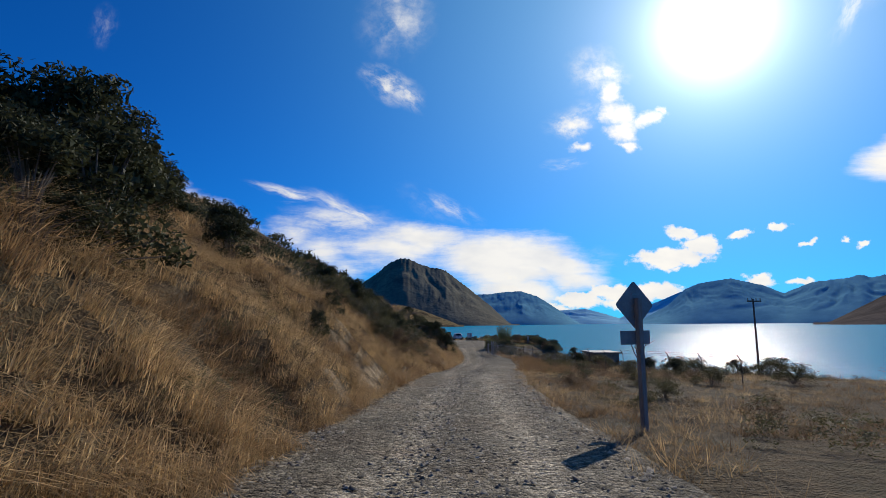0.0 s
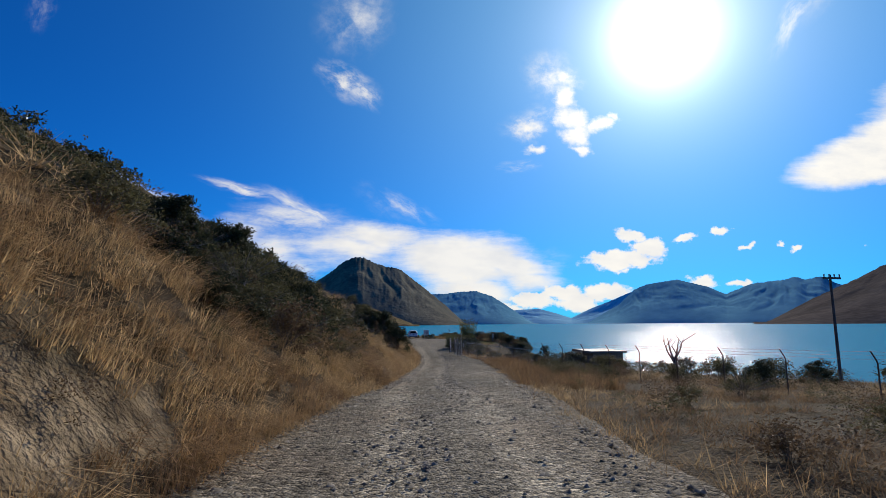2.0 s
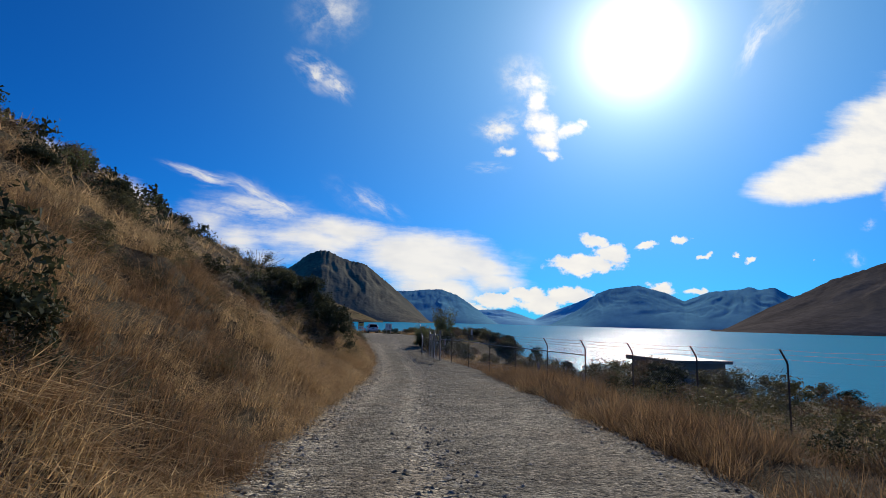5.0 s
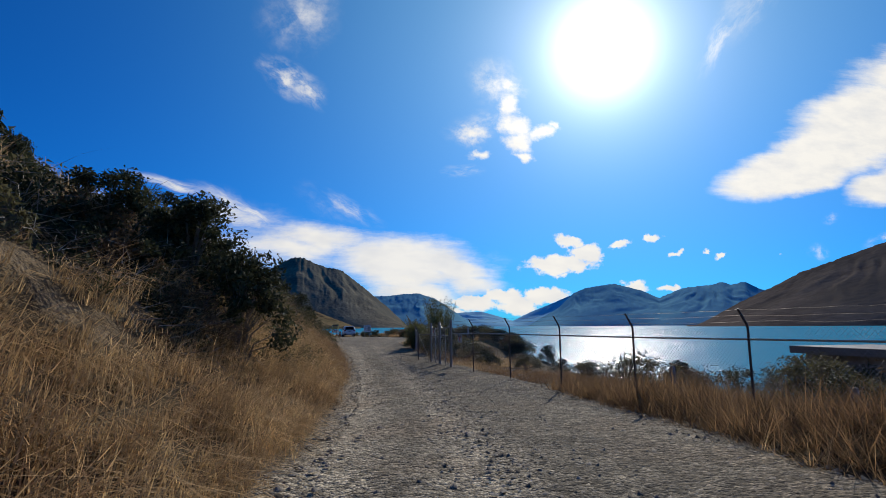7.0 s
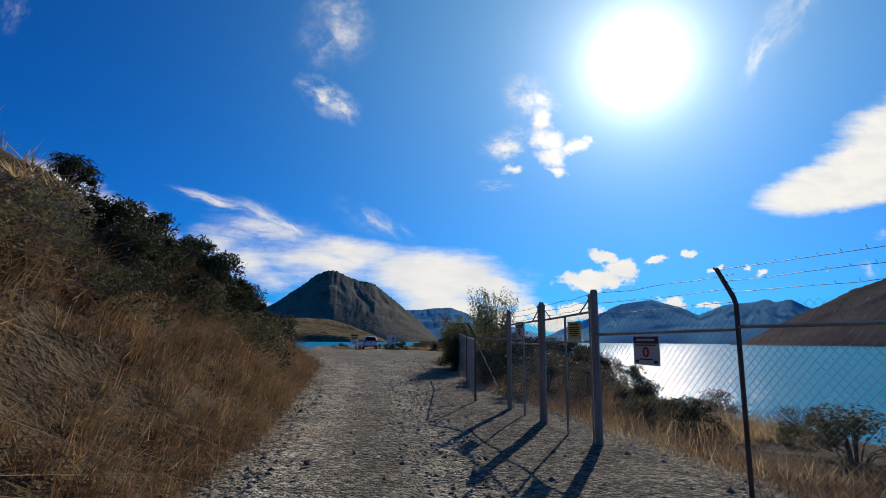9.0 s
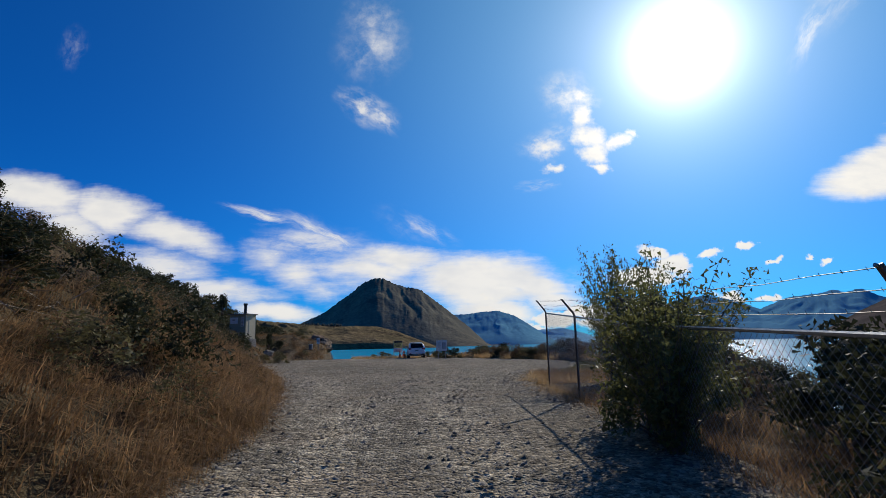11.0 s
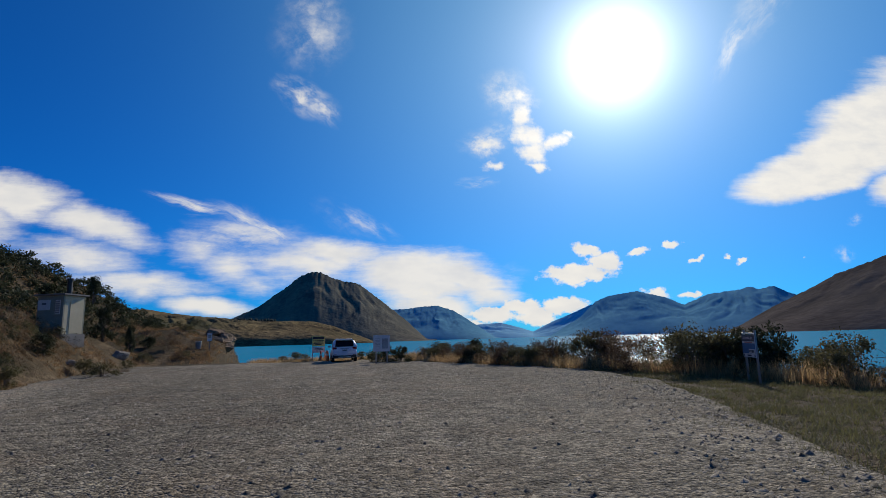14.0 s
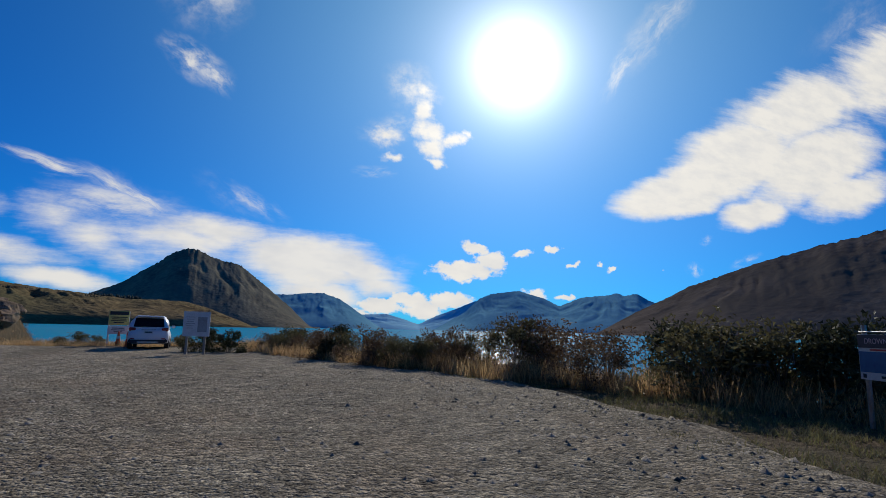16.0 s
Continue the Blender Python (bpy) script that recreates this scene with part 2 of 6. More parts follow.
# ---- materials ----
def material(name, base, second=None, scale=3.0, fine=40.0, rough=0.8, bump=0.3, metal=0.0, depth=0.02, patch=None, island=0.0, clear=0.0, stretch=(1, 1, 1), spec=0.5):
    """Two-scale noise between two colours, a bump of the fine scale, optional large patches of a third colour."""
    m = bpy.data.materials.new(name)
    m.use_nodes = True
    t = m.node_tree
    p = t.nodes["Principled BSDF"]
    p.inputs["Roughness"].default_value, p.inputs["Metallic"].default_value = rough, metal
    p.inputs["Specular IOR Level"].default_value = spec
    second = second or tuple(v * 0.7 for v in base)
    tc = t.nodes.new("ShaderNodeTexCoord")
    mp = t.nodes.new("ShaderNodeMapping")
    mp.inputs["Scale"].default_value = stretch
    t.links.new(tc.outputs["Object"], mp.inputs["Vector"])
    n1, n2 = t.nodes.new("ShaderNodeTexNoise"), t.nodes.new("ShaderNodeTexNoise")
    for n, s, d in ((n1, scale, 6), (n2, fine, 5)):
        n.inputs["Scale"].default_value, n.inputs["Detail"].default_value = s, d
        t.links.new(mp.outputs[0], n.inputs["Vector"])
    add = t.nodes.new("ShaderNodeMath")
    add.operation = "MULTIPLY_ADD"
    t.links.new(n2.outputs["Fac"], add.inputs[0])
    add.inputs[1].default_value = 0.7
    t.links.new(n1.outputs["Fac"], add.inputs[2])
    r = t.nodes.new("ShaderNodeMapRange")
    r.inputs["From Min"].default_value, r.inputs["From Max"].default_value = 0.60, 1.10
    t.links.new(add.outputs[0], r.inputs["Value"])
    mx = t.nodes.new("ShaderNodeMix")
    mx.data_type = "RGBA"
    t.links.new(r.outputs[0], mx.inputs["Factor"])
    mx.inputs["A"].default_value, mx.inputs["B"].default_value = (*second, 1), (*base, 1)
    out = mx.outputs["Result"]
    if patch:
        n3 = t.nodes.new("ShaderNodeTexNoise")
        n3.inputs["Scale"].default_value, n3.inputs["Detail"].default_value = scale * 0.23, 4
        t.links.new(mp.outputs[0], n3.inputs["Vector"])
        r3 = t.nodes.new("ShaderNodeMapRange")
        r3.inputs["From Min"].default_value, r3.inputs["From Max"].default_value = 0.48, 0.64
        t.links.new(n3.outputs["Fac"], r3.inputs["Value"])
        m3 = t.nodes.new("ShaderNodeMix")
        m3.data_type = "RGBA"
        t.links.new(r3.outputs[0], m3.inputs["Factor"])
        t.links.new(out, m3.inputs["A"])
        m3.inputs["B"].default_value = (*patch, 1)
        out = m3.outputs["Result"]
    if island:
        g = t.nodes.new("ShaderNodeNewGeometry")
        r4 = t.nodes.new("ShaderNodeMapRange")
        r4.inputs["To Min"].default_value, r4.inputs["To Max"].default_value = 1 - island, 1 + island
        t.links.new(g.outputs["Random Per Island"], r4.inputs["Value"])
        v4 = t.nodes.new("ShaderNodeVectorMath")
        v4.operation = "SCALE"
        t.links.new(out, v4.inputs[0])
        t.links.new(r4.outputs[0], v4.inputs["Scale"])
        out = v4.outputs[0]
    t.links.new(out, p.inputs["Base Color"])
    if bump:
        b = t.nodes.new("ShaderNodeBump")
        b.inputs["Strength"].default_value, b.inputs["Distance"].default_value = bump, depth
        t.links.new(add.outputs[0], b.inputs["Height"])
        t.links.new(b.outputs[0], p.inputs["Normal"])
    if clear:
        tr = t.nodes.new("ShaderNodeBsdfTranslucent")
        t.links.new(out, tr.inputs[0])
        ms = t.nodes.new("ShaderNodeMixShader")
        ms.inputs[0].default_value = clear
        t.links.new(p.outputs[0], ms.inputs[1])
        t.links.new(tr.outputs[0], ms.inputs[2])
        t.links.new(ms.outputs[0], t.nodes["Material Output"].inputs["Surface"])
    return m


M = {}
M["soil"] = material("dry_ground", (0.15, 0.105, 0.057), (0.045, 0.032, 0.019), 2.6, 17.0, 0.95, 1.0, depth=0.14, patch=(0.085, 0.066, 0.036), spec=0.1)
M["gravel"] = material("grey_gravel", (0.31, 0.262, 0.185), (0.13, 0.11, 0.08), 2.2, 34.0, 0.95, 0.8, depth=0.02, patch=(0.215, 0.172, 0.118), spec=0.1)


def pebbles(m, big, small, depth):
    """Adds stones of two sizes to a gravel material: cell by cell their own shade, with a rounded relief."""
    t = m.node_tree
    p = t.nodes["Principled BSDF"]
    old = p.inputs["Base Color"].links[0].from_socket
    tc = t.nodes.new("ShaderNodeTexCoord")
    height, colour = None, old
    for s, share in ((big, 0.5), (small, 0.55)):
        v = t.nodes.new("ShaderNodeTexVoronoi")
        v.inputs["Scale"].default_value, v.inputs["Randomness"].default_value = s, 1.0
        t.links.new(tc.outputs["Object"], v.inputs["Vector"])
        shade = t.nodes.new("ShaderNodeSeparateColor")
        t.links.new(v.outputs["Color"], shade.inputs[0])
        r = t.nodes.new("ShaderNodeMapRange")
        r.inputs["To Min"].default_value, r.inputs["To Max"].default_value = 1 - share, 1 + share
        t.links.new(shade.outputs[0], r.inputs["Value"])
        sc = t.nodes.new("ShaderNodeVectorMath")
        sc.operation = "SCALE"
        t.links.new(colour, sc.inputs[0])
        t.links.new(r.outputs[0], sc.inputs["Scale"])
        colour = sc.outputs[0]
        inv = t.nodes.new("ShaderNodeMath")
        inv.operation = "MULTIPLY_ADD"
        t.links.new(v.outputs["Distance"], inv.inputs[0])
        inv.inputs[1].default_value = -1.0 / math.sqrt(s / big)
        if height is None:
            inv.inputs[2].default_value = 1.0
        else:
            t.links.new(height, inv.inputs[2])
        height = inv.outputs[0]
    b = t.nodes.new("ShaderNodeBump")
    b.inputs["Strength"].default_value, b.inputs["Distance"].default_value = 1.0, depth
    t.links.new(height, b.inputs["Height"])
    t.links.new(p.inputs["Normal"].links[0].from_socket, b.inputs["Normal"])
    t.links.new(b.outputs[0], p.inputs["Normal"])
    # packed wheel tracks are finer and paler, the crown between them darker with loose stones
    at = t.nodes.new("ShaderNodeAttribute")
    at.attribute_name = "wear"
    ramp = t.nodes.new("ShaderNodeMapRange")
    ramp.inputs["To Min"].default_value, ramp.inputs["To Max"].default_value = 0.66, 1.55
    t.links.new(at.outputs["Fac"], ramp.inputs["Value"])
    worn = t.nodes.new("ShaderNodeVectorMath")
    worn.operation = "SCALE"
    t.links.new(colour, worn.inputs[0])
    t.links.new(ramp.outputs[0], worn.inputs["Scale"])
    t.links.new(worn.outputs[0], p.inputs["Base Color"])
    return m


pebbles(M["gravel"], 14.0, 36.0, 0.025)


def bare_earth(m):
    """Pale subsoil where the ground is scraped bare, by the sheet's own attribute."""
    t = m.node_tree
    p = t.nodes["Principled BSDF"]
    old = p.inputs["Base Color"].links[0].from_socket
    at = t.nodes.new("ShaderNodeAttribute")
    at.attribute_name = "bare"
    tc = t.nodes.new("ShaderNodeTexCoord")
    n = t.nodes.new("ShaderNodeTexNoise")
    n.inputs["Scale"].default_value, n.inputs["Detail"].default_value = 3.0, 8
    t.links.new(tc.outputs["Object"], n.inputs["Vector"])
    pale = t.nodes.new("ShaderNodeValToRGB")
    pale.color_ramp.elements[0].position, pale.color_ramp.elements[1].position = 0.35, 0.68
    pale.color_ramp.elements[0].color, pale.color_ramp.elements[1].color = (0.12, 0.083, 0.047, 1), (0.44, 0.325, 0.195, 1)
    t.links.new(n.outputs["Fac"], pale.inputs[0])
    mx = t.nodes.new("ShaderNodeMix")
    mx.data_type = "RGBA"
    t.links.new(at.outputs["Fac"], mx.inputs["Factor"])
    t.links.new(old, mx.inputs["A"])
    t.links.new(pale.outputs[0], mx.inputs["B"])
    t.links.new(mx.outputs["Result"], p.inputs["Base Color"])


bare_earth(M["soil"])
M["stone"] = material("loose_stone", (0.31, 0.27, 0.21), (0.16, 0.14, 0.11), 9.0, 60.0, 0.95, 0.3, island=0.55, spec=0.1)
M["rock"] = material("pale_rock", (0.42, 0.36, 0.28), (0.15, 0.12, 0.085), 2.2, 22.0, 0.9, 0.8, depth=0.06, spec=0.1)
M["earth_rock"] = material("earthy_brown_rock", (0.34, 0.235, 0.15), (0.12, 0.08, 0.05), 1.6, 9.0, 0.95, 0.9, depth=0.10, spec=0.1)
M["grass"] = material("dry_grass", (0.80, 0.57, 0.30), (0.27, 0.17, 0.08), 2.2, 9.0, 0.8, 0.0, island=0.5, clear=0.5, patch=(0.42, 0.27, 0.135), spec=0.1)
M["russet_grass"] = material("russet_dry_grass", (0.46, 0.29, 0.145), (0.15, 0.092, 0.046), 2.0, 9.0, 0.8, 0.0, island=0.5, clear=0.45, patch=(0.27, 0.16, 0.08), spec=0.1)
M["verge"] = material("green_grass", (0.24, 0.22, 0.09), (0.16, 0.15, 0.06), 0.6, 9.0, 0.8, 0.0, island=0.35, clear=0.35)
M["dark_leaf"] = material("dark_shrub_leaf", (0.085, 0.090, 0.042), (0.042, 0.046, 0.024), 1.5, 8.0, 0.7, 0.0, island=0.5, clear=0.22, spec=0.12)
M["olive_leaf"] = material("olive_shrub_leaf", (0.19, 0.17, 0.078), (0.10, 0.088, 0.042), 1.5, 8.0, 0.7, 0.0, island=0.45, clear=0.3, spec=0.12)
M["bright_leaf"] = material("yellow_green_leaf", (0.22, 0.22, 0.07), (0.11, 0.112, 0.04), 1.5, 8.0, 0.6, 0.0, island=0.4, clear=0.4)
M["russet_leaf"] = material("russet_shrub_leaf", (0.22, 0.145, 0.08), (0.12, 0.078, 0.045), 1.5, 8.0, 0.75, 0.0, island=0.45, clear=0.3, spec=0.12)
M["bark"] = material("grey_bark", (0.20, 0.17, 0.14), (0.09, 0.075, 0.06), 6.0, 50.0, 0.9, 0.5)
M["dead_wood"] = material("dead_wood", (0.16, 0.135, 0.11), (0.08, 0.066, 0.053), 5.0, 40.0, 0.9, 0.5)
M["dry_twig"] = material("bleached_twig", (0.42, 0.36, 0.28), (0.22, 0.18, 0.135), 5.0, 40.0, 0.9, 0.0, island=0.4)
M["post_wood"] = material("weathered_post_wood", (0.42, 0.38, 0.32), (0.24, 0.21, 0.17), 4.0, 30.0, 0.9, 0.5, stretch=(6, 6, 0.6))
M["galv"] = material("galvanised_steel", (0.42, 0.43, 0.43), (0.27, 0.27, 0.27), 5.0, 40.0, 0.45, 0.1, metal=0.8)
M["rusty"] = material("weathered_steel", (0.16, 0.13, 0.11), (0.09, 0.07, 0.055), 6.0, 50.0, 0.6, 0.2, metal=0.6)
M["sign_back"] = material("dull_sign_back", (0.40, 0.39, 0.37), (0.29, 0.285, 0.27), 5.0, 30.0, 0.6, 0.1, metal=0.5)
M["white"] = material("white_sign_face", (0.74, 0.74, 0.71), (0.60, 0.60, 0.57), 4.0, 30.0, 0.5, 0.05)
M["yellow"] = material("yellow_sign_face", (0.74, 0.64, 0.18), (0.60, 0.51, 0.14), 4.0, 30.0, 0.5, 0.05)
M["maroon"] = material("dark_maroon_sign", (0.055, 0.03, 0.045), (0.035, 0.02, 0.03), 4.0, 30.0, 0.5, 0.05)
M["blue"] = material("blue_lake_print", (0.03, 0.16, 0.34), (0.02, 0.09, 0.22), 3.0, 12.0, 0.5, 0.05)
M["ink"] = material("black_ink", (0.03, 0.03, 0.03), (0.02, 0.02, 0.02), 9.0, 40.0, 0.6, 0.0)
M["red"] = material("red_ink", (0.55, 0.04, 0.03), (0.40, 0.03, 0.02), 9.0, 40.0, 0.6, 0.0)
M["pink"] = material("pale_pink_ink", (0.70, 0.52, 0.55), (0.60, 0.44, 0.47), 9.0, 40.0, 0.6, 0.0)
M["orange"] = material("orange_plastic", (0.85, 0.16, 0.03), (0.70, 0.12, 0.02), 5.0, 40.0, 0.45, 0.05)
M["concrete"] = material("stained_concrete", (0.34, 0.31, 0.27), (0.20, 0.18, 0.155), 1.2, 25.0, 0.9, 0.4)
M["roofing"] = material("pale_roof_sheet", (0.24, 0.225, 0.20), (0.15, 0.14, 0.125), 1.5, 25.0, 0.6, 0.2)
M["olive_wall"] = material("olive_painted_wall", (0.36, 0.345, 0.25), (0.27, 0.26, 0.18), 1.5, 25.0, 0.7, 0.2, stretch=(1, 1, 3))
# sunlight on the hut's right side is put into this brighter cream
M["sunlit_cream_wall"] = material("sunlit_side_cream", (0.66, 0.58, 0.38), (0.55, 0.47, 0.30), 1.5, 25.0, 0.7, 0.2)
M["flue"] = material("black_flue", (0.03, 0.03, 0.03), (0.018, 0.018, 0.018), 6.0, 40.0, 0.5, 0.1)
M["car_paint"] = material("white_car_paint", (0.78, 0.79, 0.80), (0.72, 0.73, 0.74), 2.0, 30.0, 0.28, 0.0)
M["tyre"] = material("black_rubber", (0.022, 0.022, 0.022), (0.014, 0.014, 0.014), 6.0, 60.0, 0.85, 0.2)
M["trim"] = material("black_plastic_trim", (0.025, 0.025, 0.027), (0.018, 0.018, 0.02), 6.0, 60.0, 0.55, 0.1)
M["car_glass"] = material("dark_tinted_glass", (0.012, 0.014, 0.017), (0.010, 0.011, 0.013), 2.0, 20.0, 0.06, 0.0)
M["lamp_red"] = material("red_lamp_lens", (0.40, 0.02, 0.02), (0.28, 0.012, 0.012), 6.0, 40.0, 0.2, 0.0)
M["rim"] = material("alloy_rim", (0.5, 0.5, 0.52), (0.36, 0.36, 0.38), 6.0, 40.0, 0.3, 0.0, metal=0.9)
M["mountain_near"] = material("tussock_mountain", (0.27, 0.235, 0.16), (0.10, 0.095, 0.08), 0.009, 0.06, 0.95, 0.5, depth=8.0, patch=(0.15, 0.14, 0.11), stretch=(1, 1, 1.0), spec=0.0)
M["mountain_terrace"] = material("tawny_terrace", (0.26, 0.19, 0.10), (0.055, 0.045, 0.032), 0.008, 0.05, 0.95, 0.9, depth=15.0, patch=(0.125, 0.11, 0.06), stretch=(1, 1, 2.5), spec=0.0)
# distance haze is mixed into the next two base colours as blue
M["mountain_far"] = material("haze_blue_far_mountain", (0.19, 0.40, 0.50), (0.13, 0.30, 0.40), 0.0045, 0.03, 0.95, 0.12, depth=6.0, spec=0.0)
M["mountain_haze"] = material("haze_pale_far_mountain", (0.36, 0.64, 0.78), (0.28, 0.54, 0.68), 0.003, 0.02, 0.95, 0.15, depth=8.0, spec=0.0)
M["mountain_brown"] = material("bare_brown_mountain", (0.17, 0.138, 0.112), (0.07, 0.058, 0.05), 0.006, 0.05, 0.95, 0.45, depth=7.0, patch=(0.10, 0.085, 0.07), stretch=(1, 1, 0.35), spec=0.0)
M["pine"] = material("dark_pine", (0.020, 0.03, 0.016), (0.012, 0.018, 0.01), 0.05, 0.4, 0.9, 0.0)


def water_material():
    m = bpy.data.materials.new("turquoise_lake_water")
    m.use_nodes = True
    t = m.node_tree
    p = t.nodes["Principled BSDF"]
    p.inputs["Base Color"].default_value = (0.0, 0.25, 0.40, 1)
    p.inputs["Roughness"].default_value, p.inputs["IOR"].default_value = 0.14, 1.33
    tc = t.nodes.new("ShaderNodeTexCoord")
    hs = []
    for s, st in ((0.9, (0.6, 1, 1)), (0.16, (0.5, 1, 1)), (3.5, (0.7, 1, 1))):
        mp = t.nodes.new("ShaderNodeMapping")
        mp.inputs["Scale"].default_value = st
        t.links.new(tc.outputs["Object"], mp.inputs["Vector"])
        n = t.nodes.new("ShaderNodeTexNoise")
        n.inputs["Scale"].default_value, n.inputs["Detail"].default_value = s, 4
        t.links.new(mp.outputs[0], n.inputs["Vector"])
        hs.append(n.outputs["Fac"])
    last = None
    for hgt, dist in zip(hs, (0.26, 0.30, 0.10)):
        b = t.nodes.new("ShaderNodeBump")
        b.inputs["Strength"].default_value, b.inputs["Distance"].default_value = 0.9, dist
        t.links.new(hgt, b.inputs["Height"])
        if last:
            t.links.new(last, b.inputs["Normal"])
        last = b.outputs[0]
    p.inputs["Specular IOR Level"].default_value = 0.0
    gloss = t.nodes.new("ShaderNodeBsdfGlossy")
    gloss.inputs["Roughness"].default_value = 0.195
    t.links.new(last, gloss.inputs["Normal"])
    t.links.new(last, p.inputs["Normal"])
    mx = t.nodes.new("ShaderNodeMixShader")
    mx.inputs[0].default_value = 0.135
    t.links.new(p.outputs[0], mx.inputs[1])
    t.links.new(gloss.outputs[0], mx.inputs[2])
    t.links.new(mx.outputs[0], t.nodes["Material Output"].inputs["Surface"])
    return m


M["water"] = water_material()


# ---- mesh helpers ----
def np_mesh(name, verts, faces, mat, smooth=False):
    """A mesh from arrays: verts (n, 3), faces (m, k)."""
    me = bpy.data.meshes.new(name)
    verts, faces = np.asarray(verts, np.float32), np.asarray(faces, np.int32)
    n, k = faces.shape
    me.vertices.add(len(verts))
    me.vertices.foreach_set("co", verts.ravel())
    me.loops.add(n * k)
    me.loops.foreach_set("vertex_index", faces.ravel())
    me.polygons.add(n)
    me.polygons.foreach_set("loop_start", np.arange(0, n * k, k, dtype=np.int32))
    me.update(calc_edges=True)
    me.validate()
    if smooth:
        me.polygons.foreach_set("use_smooth", np.ones(n, bool))
    me.materials.append(mat)
    return me


def grid_faces(nx, ny):
    i, j = np.meshgrid(np.arange(nx - 1), np.arange(ny - 1))
    a = (j * nx + i).ravel()
    return np.stack([a, a + 1, a + nx + 1, a + nx], 1)


TABS = [np.random.RandomState(40 + i).rand(256, 256) for i in range(6)]


def vnoise(x, y, k=0):
    x, y = np.asarray(x, float), np.asarray(y, float)
    xi, yi = np.floor(x).astype(int), np.floor(y).astype(int)
    fx, fy = x - xi, y - yi
    fx, fy = fx * fx * (3 - 2 * fx), fy * fy * (3 - 2 * fy)
    tb = TABS[k % 6]
    g = lambda a, b: tb[a & 255, b & 255]
    top = g(xi, yi) * (1 - fx) + g(xi + 1, yi) * fx
    bot = g(xi, yi + 1) * (1 - fx) + g(xi + 1, yi + 1) * fx
    return top * (1 - fy) + bot * fy - 0.5


def fbm(x, y, octaves=4, k=0):
    out, a = 0.0, 1.0
    for i in range(octaves):
        out = out + a * vnoise(x * 2 ** i + 17 * i, y * 2 ** i + 31 * i, k + i)
        a *= 0.5
    return out


def part(name, bm, mat, parent, label=""):
    me = bpy.data.meshes.new(name)
    bm.to_mesh(me)
    bm.free()
    me.materials.append(mat)
    return hang(name, me, parent, label)


def hang(name, me, parent, label=""):
    ob = new(name, me)
    ob.parent = parent
    if label:
        ob["label"] = label
    return ob


def thing(name, x, y, z, rz=0.0, **tags):
    ob = new(name)
    ob.matrix_basis = pose(x, y, z, 0, 0, rz)
    return tagged(ob, **tags)


def box_bm(sx, sy, sz, x=0, y=0, z=0, bevel=0.0, bm=None):
    """A box that stands on z, centred on x and y."""
    bm2 = bmesh.new()
    bmesh.ops.create_cube(bm2, size=1.0, matrix=Matrix.Translation((x, y, z + sz / 2)) @ Matrix.Diagonal((sx, sy, sz, 1)))
    if bevel:
        bmesh.ops.bevel(bm2, geom=bm2.edges[:], offset=bevel, segments=2, affect="EDGES", clamp_overlap=True)
    if bm is None:
        return bm2
    tmp = bpy.data.meshes.new("tmp")
    bm2.to_mesh(tmp)
    bm2.free()
    bm.from_mesh(tmp)
    bpy.data.meshes.remove(tmp)
    return bm


def tube_np(points, radii, sides=6):
    """Verts and quads of a tube along the points."""
    points = [Vector(p) for p in points]
    vs, fs = [], []
    for i, p in enumerate(points):
        d = (points[min(i + 1, len(points) - 1)] - points[max(i - 1, 0)]).normalized()
        a = d.cross(Vector((0.31, 0.17, 0.93))).normalized()
        b = d.cross(a)
        for s in range(sides):
            w = 2 * math.pi * s / sides
            vs.append(p + (a * math.cos(w) + b * math.sin(w)) * radii[i])
    for i in range(len(points) - 1):
        for s in range(sides):
            fs.append((i * sides + s, i * sides + (s + 1) % sides, (i + 1) * sides + (s + 1) % sides, (i + 1) * sides + s))
    return vs, fs


def tubes_bm(list_of):
    bm = bmesh.new()
    for points, radii, sides in list_of:
        vs, fs = tube_np(points, radii, sides)
        made = [bm.verts.new(v) for v in vs]
        for f in fs:
            bm.faces.new([made[i] for i in f])
        bm.faces.new(made[:sides][::-1])
        bm.faces.new(made[-sides:])
    return bm


# ---- the lie of the land ----
ROAD_Y = [-60, 0, 10, 20, 30, 40, 47, 55, 63, 70, 78, 85, 92, 98, 104, 110, 116, 122, 128, 134, 150]
ROAD_L = [-3.0, -1.9, -1.6, -0.9, 0.5, 1.35, 2.1, 3.05, 3.7, 3.75, 3.6, 2.5, 0.7, -1.4, -3.6, -5.4, -6.9, -7.8, -8.6, -9.0, -9.0]
ROAD_R = [1.2, 1.7, 2.2, 3.0, 4.5, 6.2, 7.2, 8.2, 8.2, 7.8, 7.9, 8.1, 10.2, 13.0, 15.2, 15.6, 14.0, 12.2, 10.7, 10.2, 10.0]
ROAD_ZY = [-60, 0, 7.2, 13.8, 20.2, 26.4, 34, 41, 47.8, 55.1, 62.3, 68, 79.5, 88.4, 98, 140]
ROAD_Z = [4.6, 2.38, 2.0, 1.66, 1.44, 1.24, 0.72, 0.30, 0.01, -0.22, -0.29, -0.25, 0.09, 0.02, -0.16, -0.2]
DROP_Y = [-60, 30, 42, 50, 56, 61, 68, 78, 86, 92, 98, 103, 108, 114, 124, 132, 150]
DROP_X = [34, 30, 26, 20, 15.8, 13.0, 11.8, 11.6, 12.4, 16.0, 19.0, 19.5, 19.0, 17.5, 15.0, 13.0, 12.0]
LAKE = -4.0


def road_z(y):
    return np.interp(y, ROAD_ZY, ROAD_Z)


def left_edge(y):
    return np.interp(y, ROAD_Y, ROAD_L)


def right_edge(y):
    return np.interp(y, ROAD_Y, ROAD_R)


